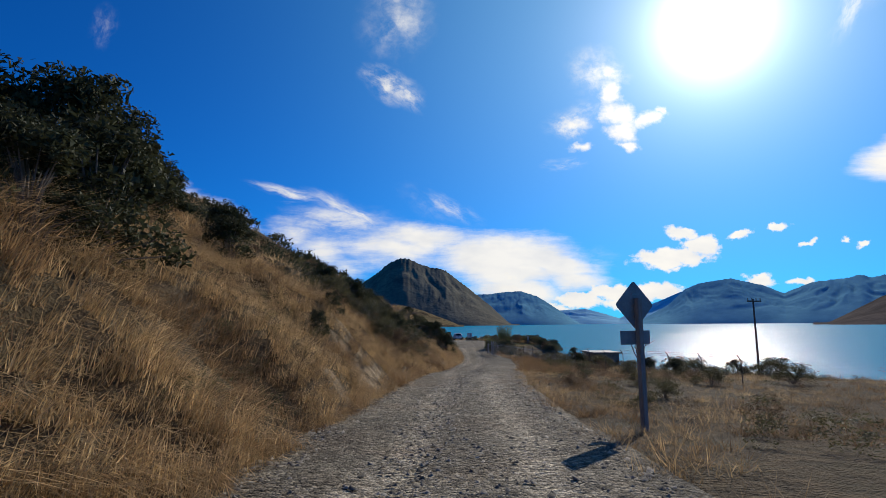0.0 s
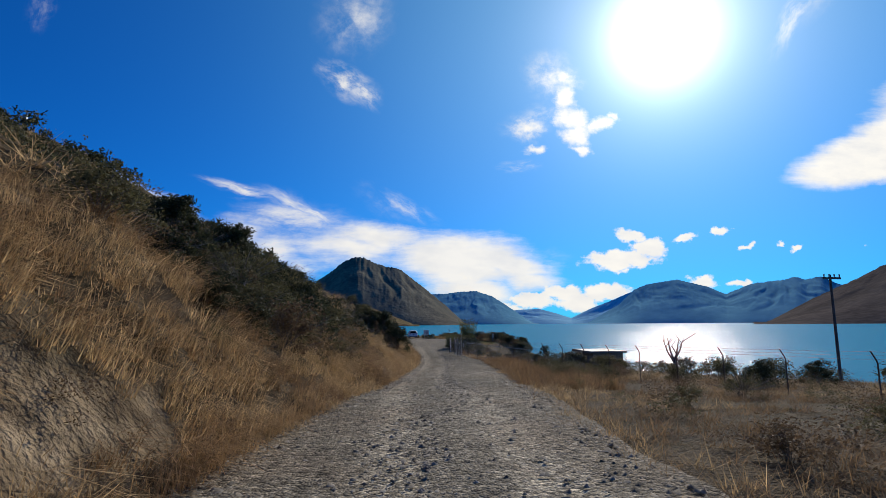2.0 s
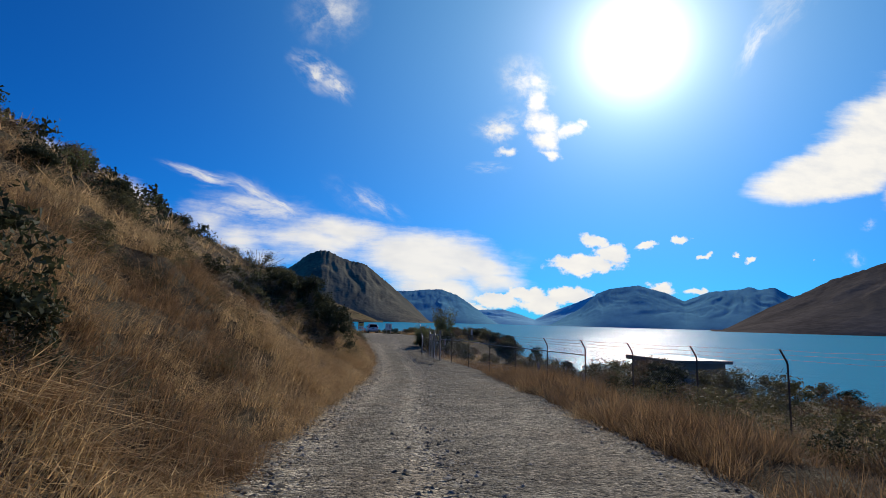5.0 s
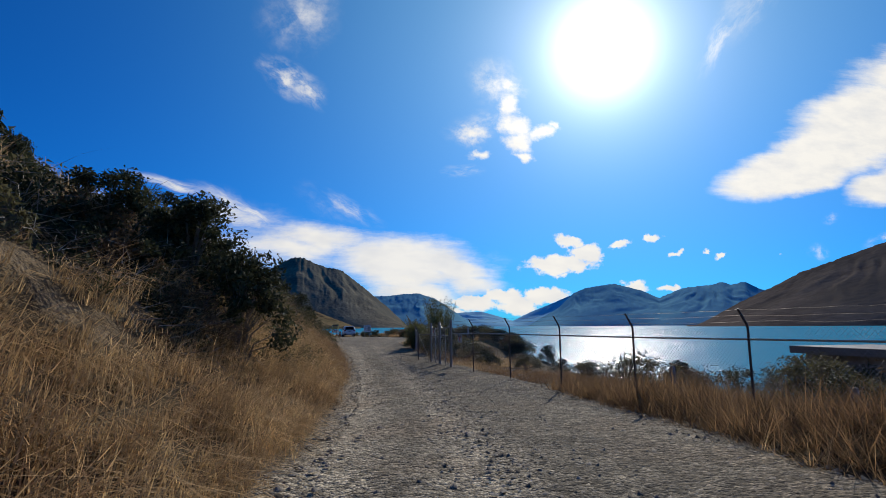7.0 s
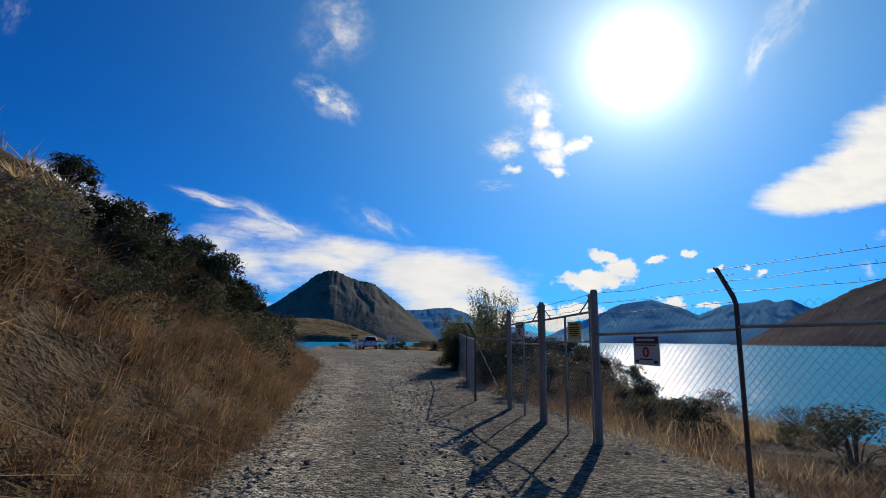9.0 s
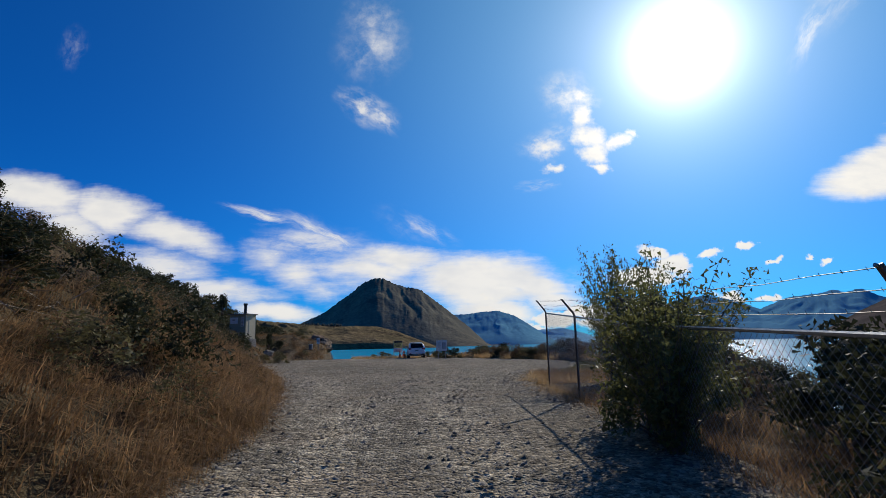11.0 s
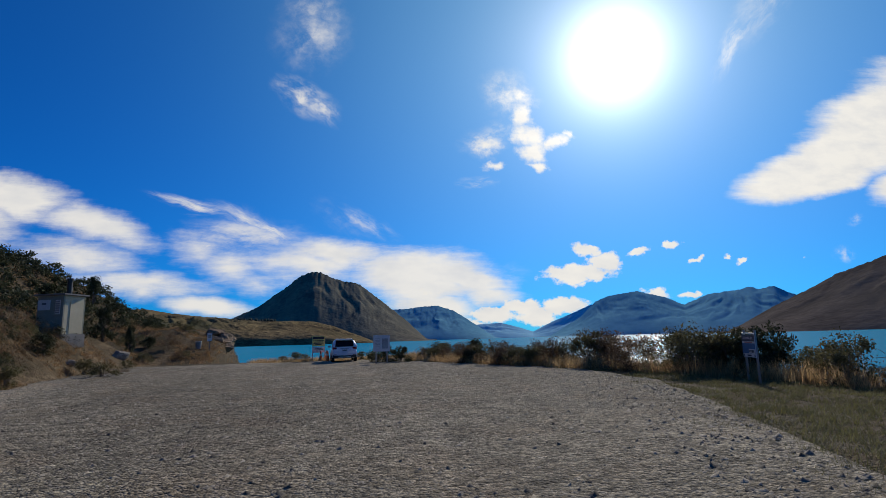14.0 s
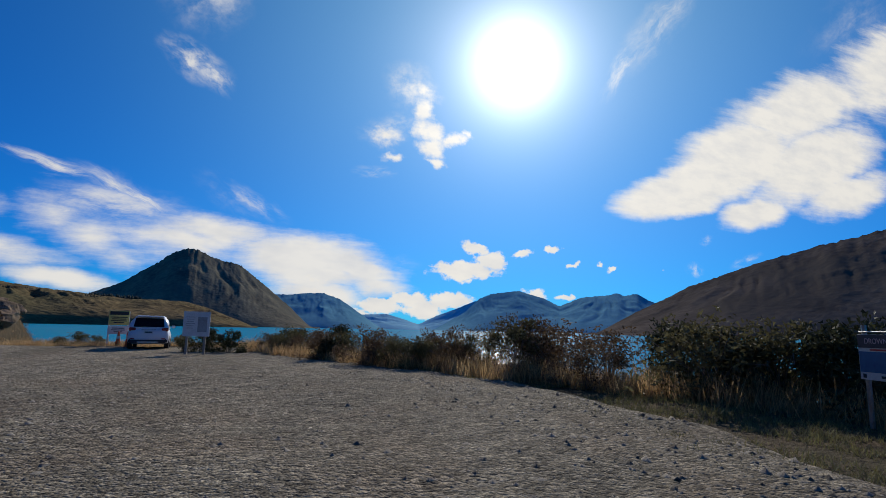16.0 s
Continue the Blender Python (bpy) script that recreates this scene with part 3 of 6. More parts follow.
def land(x, y):
    """Height of the ground: road bench, cut bank and hill on its left, a shelf and the shore on its right."""
    x, y = np.asarray(x, float), np.asarray(y, float)
    z = road_z(y) - 0.03
    e = left_edge(y) - x + 0.5 * fbm(x * 0.35, y * 0.35, 3, 2)
    m = np.interp(y, [-60, 55, 72, 92, 112, 150, 200], [0.57, 0.57, 0.57, 0.52, 0.47, 0.45, 0.42])
    steep = np.interp(y, [-60, 0, 40, 62, 78, 92, 112, 122, 134], [1.05, 1.05, 1.0, 0.95, 0.75, 0.50, 0.60, 1.04, 0.6])
    up = np.clip(e - 0.35, 0, 2.4) * steep + np.clip(e - 2.75, 0, None) * m
    up = np.where(e > 0.3, up, 0)
    rough = np.clip(up / 3.0, 0, 1)
    up = up + rough * (1.1 * fbm(x * 0.11, y * 0.11, 3, 0) + 0.7 * fbm(x * 0.45, y * 0.45, 3, 1)) * np.interp(y, [80, 110], [1, 0.6])
    up = up + rough * 0.50 * fbm(x * 1.2, y * 1.2, 3, 4)
    # rain gullies down the cut face
    face = np.clip(1 - np.abs(e - 1.9) / 1.9, 0, 1) * np.interp(y, [30, 44], [1, 0.4])
    up = up - face * 0.85 * np.abs(fbm(y * 0.8 + 5, x * 0.12, 3, 5))
    up = up * (1 - np.interp(y, [134, 152], [0, 0.5]) * np.interp(x, [-32, -17], [0, 1]))
    # the grassy headland that closes the parking ground, steep towards the water
    mound = np.clip((-4.9 - x + 0.8 * fbm(x * 0.3, y * 0.3, 3, 1)) / 1.0, 0, 1) * np.minimum(1.1 + 0.32 * np.clip(-4.9 - x, 0, None), 3.1)
    mound = mound * np.interp(y, [137, 146, 158, 176], [0, 1, 1, 0]) * (1 + 0.35 * fbm(x * 0.5, y * 0.5, 3, 2))
    up = np.maximum(up, mound)
    up = up + 0.55 * np.exp(-((x + 10.8) ** 2 + (y - 124.8) ** 2) / 9.0)
    # a low grassy berm between road and fence
    r0 = x - right_edge(y)
    up = up + 0.34 * np.exp(-((r0 - 1.3) / 0.8) ** 2) * np.interp(y, [34, 40, 54, 58], [0, 1, 1, 0]) * (1 + fbm(x * 0.6, y * 0.6, 2, 1))
    up = 62 * np.tanh(np.maximum(up, 0) / 62)
    r = np.clip(x - right_edge(y), 0, None)
    down = -np.interp(y, [84, 94], [0.035, 0.0]) * r + 0.12 * fbm(x * 0.3, y * 0.3, 3, 3) * np.clip(r, 0, 1)
    drop = np.clip(x - np.interp(y, DROP_Y, DROP_X), 0, None) * 0.36
    end = np.interp(x, [-60, -22, -15, -10, -7, -5, 20], [192, 178, 171, 163, 155, 137, 133])
    drop = np.maximum(drop, np.clip(y - end, 0, None) * 0.42)
    out = z + up + down
    return np.where(drop > 0, np.maximum(np.minimum(out, out - drop + 0.2 * fbm(x * 0.4, y * 0.4, 2, 4)), -7.5), out)


def bare(x, y):
    """Where the ground is scraped bare: slips in the cut face and a track up the hill behind the parking ground."""
    e = left_edge(y) - x
    slip = np.clip((vnoise(x * 0.6 + 9, y * 0.6, 5) + 0.7 * vnoise(x * 2.1, y * 2.1, 2) - 0.16) * 6, 0, 1)
    slip = slip * np.clip(e * 2 - 0.4, 0, 1) * np.clip(5.5 - e, 0, 1) * np.interp(y, [9, 12, 20, 24, 46, 48, 53, 55, 62, 70, 96, 104], [0, 1, 1, 0.1, 0.1, 0.6, 0.6, 0.1, 0.1, 0.4, 0.5, 0.5])
    t = np.clip((y - 118) / 38, 0, 1)
    way = np.abs(x - (-14.5 - 27 * t + 2.0 * np.sin(y * 0.35)))
    track = np.clip(2.2 + 1.2 * vnoise(x * 0.5, y * 0.5, 1) - way, 0, 1) * ((y > 117) & (y < 158))
    verge = np.clip(0.9 - np.abs(e - 0.1), 0, 1) * np.interp(y, [78, 86, 112, 118], [0.3, 1, 1, 0.6])
    return np.clip(np.maximum(np.maximum(slip, track), verge), 0, 1)


def ground_sheet():
    far = np.array([200, 320, 600, 1200, 2400, 4700])
    xs = np.concatenate([-far[::-1], np.arange(-150, -30, 6), np.arange(-30, -9, 1.0), np.arange(-9, 20, 0.33), np.arange(20, 40, 1.5), np.arange(40, 160, 12), far])
    ys = np.concatenate([-far[::-1][1:], np.arange(-190, -10, 15), np.arange(-10, 136, 0.5), np.arange(136, 190, 2.5), [200, 230, 270, 320, 400, 600, 1200, 2400, 4700]])
    X, Y = np.meshgrid(xs, ys)
    Z = land(X, Y)
    Z = np.where(np.maximum(np.abs(X), np.abs(Y - 60)) > 320, np.where(X < -150, Z, -7.5), Z)
    Z = np.where((Y > 200) & (X > -60), -7.5, Z)
    Z = np.where(np.hypot(X, Y) > 700, -7.5, Z)
    me = np_mesh("ground", np.stack([X.ravel(), Y.ravel(), Z.ravel()], 1), grid_faces(len(xs), len(ys)), M["soil"], True)
    me.attributes.new("bare", "FLOAT", "POINT").data.foreach_set("value", bare(X, Y).ravel().astype(np.float32))
    return tagged(new("ground", me), "dry brown soil of hillside and lake shore", "ground", kind="structure")


def road_sheet():
    """Gravel of the road and the parking ground, with wheel ruts, thinning out at ragged edges."""
    ys = np.arange(-14, 133.5, 0.28)
    us = np.linspace(0, 1, 56)
    U, Y = np.meshgrid(us, ys)
    L, R = left_edge(Y) - 0.45, right_edge(Y) + 0.5
    X = L + (R - L) * U
    side = np.minimum(X - L, R - X) + 0.5 * fbm(X * 0.9, Y * 0.9, 4, 1) + 0.15
    lift = np.clip(side / 0.6, -1, 1) * 0.05
    centre = np.interp(Y, [0, 26, 41, 55, 68, 80, 92], [0.0, 1.7, 2.4, 4.3, 5.2, 5.4, 6.5])
    fade = np.interp(Y, [70, 92], [1, 0.15])
    rut = sum(np.exp(-((X - centre - o - 0.25 * fbm(Y * 0.1, Y * 0 + 3, 2, 5)) / 0.36) ** 2) for o in (-0.75, 0.75))
    Z = road_z(Y) + lift - 0.035 * rut * fade + 0.05 * fbm(X * 0.7, Y * 0.7, 3, 2) + 0.022 * fbm(X * 4.0, Y * 4.0, 2, 3)
    end = np.clip((Y - 131.5) / 2, 0, 1) * 0.2
    me = np_mesh("road", np.stack([X.ravel(), Y.ravel(), (Z - end).ravel()], 1), grid_faces(len(us), len(ys)), M["gravel"], True)
    shoulder = np.clip(1.2 - np.abs(X - L - 0.9), 0, 1) * np.interp(Y, [76, 86, 114, 120], [0, 0.7, 0.7, 0])
    wear = np.clip(0.22 + 0.8 * rut * fade + 0.2 * (1 - fade) + shoulder + 0.5 * fbm(X * 0.35, Y * 0.12, 3, 4), 0, 1)
    me.attributes.new("wear", "FLOAT", "POINT").data.foreach_set("value", wear.ravel().astype(np.float32))
    return tagged(new("road", me), "rutted grey gravel road and parking ground", "road", kind="structure")


ground_sheet()
road_sheet()
# the lake, a ring sheet fine near the shore
lake = np_mesh("water", [(-4800, -4800, LAKE), (4800, -4800, LAKE), (4800, 4800, LAKE), (-4800, 4800, LAKE)], [(0, 1, 2, 3)], M["water"])
tagged(new("water", lake), "rippled turquoise glacial lake water glittering in sun", "lake", kind="structure")


def mountain(name, ridge, near, far, mat, label, gully=0.12, seed=0, foot=None, steps=46, lower=0.0):
    """A range from its skyline in degrees (azimuth, elevation), its foot at the near radius and its crest at the far one."""
    az = np.linspace(ridge[0][0], ridge[-1][0], min(240, max(80, int((ridge[-1][0] - ridge[0][0]) * 9))))
    el = np.interp(az, [a for a, b in ridge], [b for a, b in ridge])
    t = np.linspace(0, 1, steps)
    A, S = np.meshgrid(np.radians(az), t)
    E = np.tile(np.tan(np.radians(el)), (steps, 1))
    D = near + (far - near) * S
    top = np.maximum(E, 0.0) * far + 1.2 - LAKE
    wob = fbm(np.degrees(A) * 0.5 + seed, S * 1.1, 4, seed)
    warp = 1.6 * fbm(np.degrees(A) * 0.3, S * 2.2, 3, seed + 3)
    crease = np.abs(fbm(np.degrees(A) * 0.30 + 40 + seed + 1.6 * S * np.sin(np.degrees(A) * 0.5) + warp, S * 1.5, 4, seed + 1))
    shape = np.clip(S ** (0.9 + lower), 0, 1)
    Z = LAKE - 1 + top * shape * (1 + gully * (wob - 2.2 * crease) * np.sin(np.pi * np.clip(S, 0, 1)) * 2.0)
    Z = Z + top * 0.02 * fbm(np.degrees(A) * 6, S * 6, 3, seed + 2) * S
    X, Y = D * np.sin(A), D * np.cos(A)
    me = np_mesh(name, np.stack([X.ravel(), Y.ravel(), Z.ravel()], 1), grid_faces(len(az), steps), mat, True)
    return tagged(new(name, me), label, "mountain", kind="structure")


mountain("backdrop_1", [(-12.5, 1.2), (-11.21, 2.27), (-8.64, 3.46), (-6.0, 5.32), (-4.5, 6.58), (-3.3, 7.03), (-2.52, 7.0), (-0.91, 6.29), (1.48, 5.72), (3.82, 3.89), (6.12, 2.01), (8.1, 0.16), (9.2, -0.3)],
         2300, 2900, M["mountain_near"], "steep tussock mountain with eroded gullies above the lake", 0.035, 3)
mountain("backdrop_2", [(-24, 2.6), (-21, 3.3), (-17.9, 3.4), (-15.74, 3.0), (-13.42, 2.7), (-11.02, 2.5), (-9.02, 2.3), (-6.5, 2.15), (-3.2, 2.1), (-1.2, 1.6), (0.6, 0.9), (2.4, 0.2), (3.4, -0.3)],
         1500, 2200, M["mountain_terrace"], "tawny lakeside terraces with green paddocks", 0.10, 1, lower=-0.45)
# these three ranges carry the air's haze in their material colour
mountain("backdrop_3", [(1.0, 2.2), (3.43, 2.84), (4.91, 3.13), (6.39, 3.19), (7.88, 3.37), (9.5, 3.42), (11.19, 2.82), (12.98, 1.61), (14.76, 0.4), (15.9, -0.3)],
         3300, 3900, M["mountain_far"], "far mountain with blue distance haze in its colour", 0.06, 2)
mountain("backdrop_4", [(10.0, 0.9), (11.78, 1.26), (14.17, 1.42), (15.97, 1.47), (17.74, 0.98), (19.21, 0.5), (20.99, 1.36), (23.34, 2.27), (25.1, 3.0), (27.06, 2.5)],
         4100, 4500, M["mountain_haze"], "mountains at the head of the lake, pale blue haze in their colour", 0.06, 4)
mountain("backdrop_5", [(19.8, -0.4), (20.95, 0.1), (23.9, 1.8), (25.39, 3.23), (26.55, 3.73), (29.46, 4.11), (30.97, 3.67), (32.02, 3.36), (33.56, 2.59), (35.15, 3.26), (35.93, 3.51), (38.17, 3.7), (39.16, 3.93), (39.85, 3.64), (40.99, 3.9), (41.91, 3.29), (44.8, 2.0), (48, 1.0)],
         3000, 3800, M["mountain_far"], "double-peaked mountain range across the lake, blue haze in its colour", 0.06, 5)
mountain("backdrop_6", [(35.5, -0.4), (37.05, 0.22), (40.38, 2.1), (43.08, 3.4), (45.12, 4.5), (48.3, 5.6), (50.7, 6.5), (55.24, 7.7), (59.4, 8.6), (62.0, 9.5), (68, 10.5), (76, 10.8), (84, 9.5), (95, 7)],
         1500, 2300, M["mountain_brown"], "bare brown mountain slope falling to the lake", 0.03, 0)
mountain("backdrop_7", [(-100, 8), (-70, 9), (-50, 6), (-35, 3.5), (-24, 2.5)], 1800, 2600, M["mountain_near"], "tussock mountain behind the hill", 0.12, 2)


# ---- plants ----
R = np.random.RandomState(7)


def unit(n, rs):
    v = rs.normal(size=(n, 3))
    return v / np.linalg.norm(v, axis=1, keepdims=True)


def leaves_np(centres, size, rs, droop=0.0):
    """Pointed leaves at the centres, turned at random."""
    n = len(centres)
    a = unit(n, rs)
    a[:, 2] -= droop
    b = np.cross(a, unit(n, rs))
    b /= np.linalg.norm(b, axis=1, keepdims=True) + 1e-6
    s = (size * (0.6 + 0.8 * rs.rand(n)))[:, None]
    v = np.stack([centres - a * s + b * s * 0.5, centres - a * s - b * s * 0.5, centres + a * s], 1).reshape(-1, 3)
    return v, np.arange(3 * n).reshape(n, 3)


def crown_points(n, height, radius, rs, clumps=16, low=0.12, spread=0.34):
    """Leaf places in uneven clumps inside a shrub of that height and radius."""
    a = rs.rand(clumps) * 2 * math.pi
    hz = low + (1 - low) * rs.rand(clumps) ** 0.8
    rr = radius * np.sqrt(rs.rand(clumps)) * np.clip(1.15 - 0.75 * hz, 0.25, 1)
    c = np.stack([rr * np.cos(a), rr * np.sin(a), hz * height * 0.86], 1)
    k = rs.randint(clumps, size=n)
    w = spread * radius * (0.5 + rs.rand(clumps))
    p = unit(n, rs) * (rs.rand(n) ** 0.45)[:, None]
    q = c[k] + p * w[k][:, None] * np.array([1, 1, 0.85])
    q[:, 2] = np.maximum(q[:, 2], 0.04 * height)
    return q, c


def shrub(name, height, radius, n, size, leaf, seed, label, category="shrub", clumps=16, low=0.12, bare=0, spread=0.34, droop=0.0):
    """A shrub > branches, crown. Built at the origin; copies go to their places."""
    rs = np.random.RandomState(seed)
    q, c = crown_points(n, height, radius, rs, clumps, low, spread)
    root = new(name)
    tagged(root, label, category)
    v, f = leaves_np(q, size, rs, droop)
    hang("crown", np_mesh("crown", v, f, M[leaf]), root)
    stems = []
    for p in c:
        mid = Vector((p[0] * 0.35, p[1] * 0.35, p[2] * 0.55))
        stems.append(([(p[0] * 0.06, p[1] * 0.06, -0.15), mid, tuple(p)], (0.011 * height, 0.007 * height, 0.0025 * height), 5))
    for _ in range(bare):
        d = unit(1, rs)[0]
        d[2] = abs(d[2]) * 0.9 + 0.2
        p0 = Vector((d[0] * 0.3 * radius, d[1] * 0.3 * radius, 0.35 * height))
        p1 = p0 + Vector(d) * 0.55 * height
        p2 = p1 + Vector((rs.normal() * 0.2, rs.normal() * 0.2, rs.normal() * 0.15)) * height * 0.5
        stems.append(([p0, p1, p2], (0.0055 * height, 0.004 * height, 0.0015 * height), 4))
    part("woody_stem", tubes_bm(stems), M["bark"], root, "bare grey twigs" if bare > 8 else "")
    return root


def airy_bush(height, radius, seed, leaf, label):
    """Many thin upright stems fanning from the ground, small leaves along them."""
    rs = np.random.RandomState(seed)
    root = tagged(new("shrub"), label, "shrub")
    stems, pts = [], []
    for _ in range(34):
        a, o = rs.rand() * 6.283, radius * math.sqrt(rs.rand())
        h = height * (0.55 + 0.45 * rs.rand())
        line = [Vector((0.25 * o * math.cos(a) * k + math.cos(a) * o * k * k * 0.75 + rs.normal() * 0.012, 0.25 * o * math.sin(a) * k + math.sin(a) * o * k * k * 0.75 + rs.normal() * 0.012, h * k)) for k in (0, 0.2, 0.4, 0.6, 0.8, 1.0)]
        stems.append((line, [0.0050, 0.0045, 0.0038, 0.003, 0.002, 0.001], 4))
        for _ in range(170):
            k = 0.8 + 4.2 * rs.rand() ** 0.8
            i = min(int(k), 4)
            p = line[i].lerp(line[i + 1], k - i)
            pts.append((p.x + rs.normal() * 0.028, p.y + rs.normal() * 0.028, p.z + rs.normal() * 0.02))
    v, f = leaves_np(np.array(pts), 0.0125, rs)
    hang("crown", np_mesh("crown", v, f, M[leaf]), root)
    part("woody_stem", tubes_bm(stems), M["bark"], root)
    return root


KINDS = {
    "airy": [airy_bush(1.0, 0.42, 61 + i, "bright_leaf", "tall slender bush with small yellow-green leaves") for i in range(2)],
    "dark": [shrub("shrub", 1.0, 0.62, 3200, 0.029, "dark_leaf", 11 + i, "dark green small-leaved shrub on dry ground", clumps=22, spread=0.33) for i in range(3)],
    "tall": [shrub("shrub", 1.0, 0.50, 6200, 0.0205, "dark_leaf", 15 + i, "tall dark evergreen shrub on the bank", clumps=46, spread=0.24) for i in range(3)],
    "olive": [shrub("shrub", 1.0, 0.66, 2600, 0.027, "olive_leaf", 21 + i, "olive green scrubby shrub in dry grass", clumps=20, bare=5) for i in range(3)],
    "russet": [shrub("shrub", 1.0, 0.70, 2200, 0.026, "russet_leaf", 31 + i, "brown twiggy shrub with sparse dry leaves", clumps=16, bare=10) for i in range(2)],
    "bright": [shrub("shrub", 1.0, 0.50, 6500, 0.016, "bright_leaf", 41 + i, "yellow-green leafy bush beside the fence", clumps=34, bare=0, spread=0.22) for i in range(2)],
    "thorn": [shrub("shrub", 1.0, 0.62, 1700, 0.020, "olive_leaf", 51 + i, "grey thorny shrub with bare branches", clumps=12, bare=44) for i in range(2)],
}
PLACED = []
JOINED = {}


def strew(kind, x, y, h, wide, seed, leaves=1500):
    """A low scrub clump for a joined sheet of scrub, by leaf colour."""
    src = KINDS[kind][seed % len(KINDS[kind])].children[0]
    co = np.empty(len(src.data.vertices) * 3, np.float32)
    src.data.vertices.foreach_get("co", co)
    co = co.reshape(-1, 3)[: 3 * leaves]
    a = seed * 1.7
    rot = np.array([(math.cos(a), math.sin(a), 0), (-math.sin(a), math.cos(a), 0), (0, 0, 1)])
    JOINED.setdefault(src.data.materials[0].name, []).append(co @ rot * np.array((h * wide, h * wide, h)) + np.array((x, y, float(land(x, y)) - 0.06 * h)))


def plant(kind, x, y, h, wide=1.0, label="", group=""):
    src = KINDS[kind][len(PLACED) % len(KINDS[kind])]
    z = float(land(x, y)) - 0.06 * h
    m = pose(x, y, z, 0, 0, R.rand() * 360) @ Matrix.Diagonal((h * wide, h * wide, h, 1))
    ob = copy_thing(src, m)
    ob.matrix_basis = m
    PLACED.append(ob)
    if label:
        ob["label"] = label
    if group:
        ob["group"] = group
    return ob


# tall dark scrub above the cut bank, in the order of the drive
FIRST_BANK = [
    (-5.2, 8.2, 2.9, 0.9), (-6.6, 9.6, 3.4, 0.8), (-7.6, 12.2, 2.8, 1.0), (-7.2, 13.4, 1.9, 1.0), (-5.0, 6.6, 2.0, 1.0), (-8.8, 8.0, 3.2, 1.0),
    (-9.5, 16.5, 2.6, 1.1), (-7.2, 19.0, 2.0, 1.1), (-11.0, 21.0, 2.6, 1.1), (-9.2, 24.0, 2.2, 1.2), (-6.2, 31.5, 3.0, 0.95), (-4.8, 33.2, 2.6, 1.0),
]
SECOND_BANK = [
    (-3.9, 31.0, 1.9, 1.0), (-5.4, 35.2, 2.6, 1.0), (-4.0, 36.5, 2.1, 1.0), (-7.6, 34.5, 3.2, 1.0), (-6.8, 38.4, 2.4, 1.1), (-8.5, 41.5, 2.2, 1.1),
    (-2.6, 38.5, 1.5, 1.0), (-5.2, 45.5, 1.8, 1.1), (-3.4, 49.0, 1.9, 1.1), (-6.0, 51.5, 2.2, 1.1),
]
for x, y, h, w in FIRST_BANK + SECOND_BANK:
    plant("tall", x, y, h * float(np.interp(y, [6, 13, 24, 28, 52], [0.88, 0.9, 0.9, 0.66, 0.6])), w * 1.25, "tall dark evergreen shrub above the cut bank", "hillside shrubs")
for x, y, h, w in [(1.35, 54.3, 2.3, 0.8), (0.3, 55.2, 2.3, 0.85), (-0.6, 53.6, 1.8, 0.9), (1.3, 67.6, 1.9, 0.9), (0.5, 69.0, 2.3, 0.9), (1.5, 70.3, 1.8, 0.9), (0.2, 71.4, 2.5, 0.85), (1.3, 72.5, 2.1, 0.9), (0.4, 74.0, 2.3, 0.9), (1.6, 74.4, 1.4, 1.0),
                   (-0.6, 76.4, 1.6, 1.0), (0.9, 77.0, 1.0, 1.1), (-3.4, 75.0, 2.2, 0.9), (-3.0, 79.5, 1.6, 1.0), (-4.6, 82.5, 1.6, 1.1), (-6.8, 86.0, 1.6, 1.1), (-5.0, 90.5, 1.2, 1.1)]:
    plant("tall", x, y, h * (0.72 if y > 73.5 and h > 1.9 else 0.95 if y > 73.5 else 0.8 if y > 72 else 0.62 if y > 66 else 0.9), w * 1.3, "dark dense evergreen bush on the road bank", "road bank bushes")
for x, y, h, w in [(-4.4, 23.5, 1.2, 1.1), (-1.9, 28.6, 1.1, 1.2), (-3.4, 28.8, 1.3, 1.2), (-1.0, 30.6, 0.8, 1.2), (-1.6, 33.2, 1.0, 1.2), (-2.6, 42.8, 0.8, 1.0), (-4.2, 47.6, 0.8, 1.1),
                   (-0.3, 55.0, 1.2, 1.1), (0.6, 57.2, 1.3, 1.0), (-1.4, 58.4, 1.6, 1.1), (0.4, 59.8, 1.4, 1.1), (-2.8, 61.2, 1.7, 1.1), (1.2, 61.6, 0.9, 1.2), (1.7, 66.0, 0.8, 1.2), (-3.6, 100.5, 1.2, 1.1), (-7.5, 106.0, 1.2, 1.2), (-6.5, 112.0, 1.0, 1.3)]:
    plant("olive" if (int(y * 10) % 3) else "thorn", x, y, h, w, "", "bank scrub")
for x, y, h, w in [(-3.3, 15.6, 0.8, 0.8), (-3.4, 18.6, 0.9, 0.9), (-2.5, 24.4, 0.8, 1.1), (-2.2, 25.6, 0.9, 1.1), (-3.4, 26.8, 1.1, 1.1), (-2.6, 30.2, 1.3, 1.0), (-2.0, 32.0, 1.2, 1.1), (-3.0, 34.0, 1.4, 1.0)]:
    plant("dark", x, y, h, w, "dark shrub hanging on the cut face", "bank scrub")
more = np.random.RandomState(77)
for i in range(40):
    y = more.uniform(36, 63) if i < 26 else more.uniform(27, 38)
    x = float(left_edge(y)) - more.uniform(1.6, 6.5)
    if 39 < y < 53:
        continue
    plant(["olive", "dark", "thorn", "russet"][i % 4], x, y, more.uniform(0.7, 1.5), more.uniform(1.0, 1.35), "", "bank scrub")
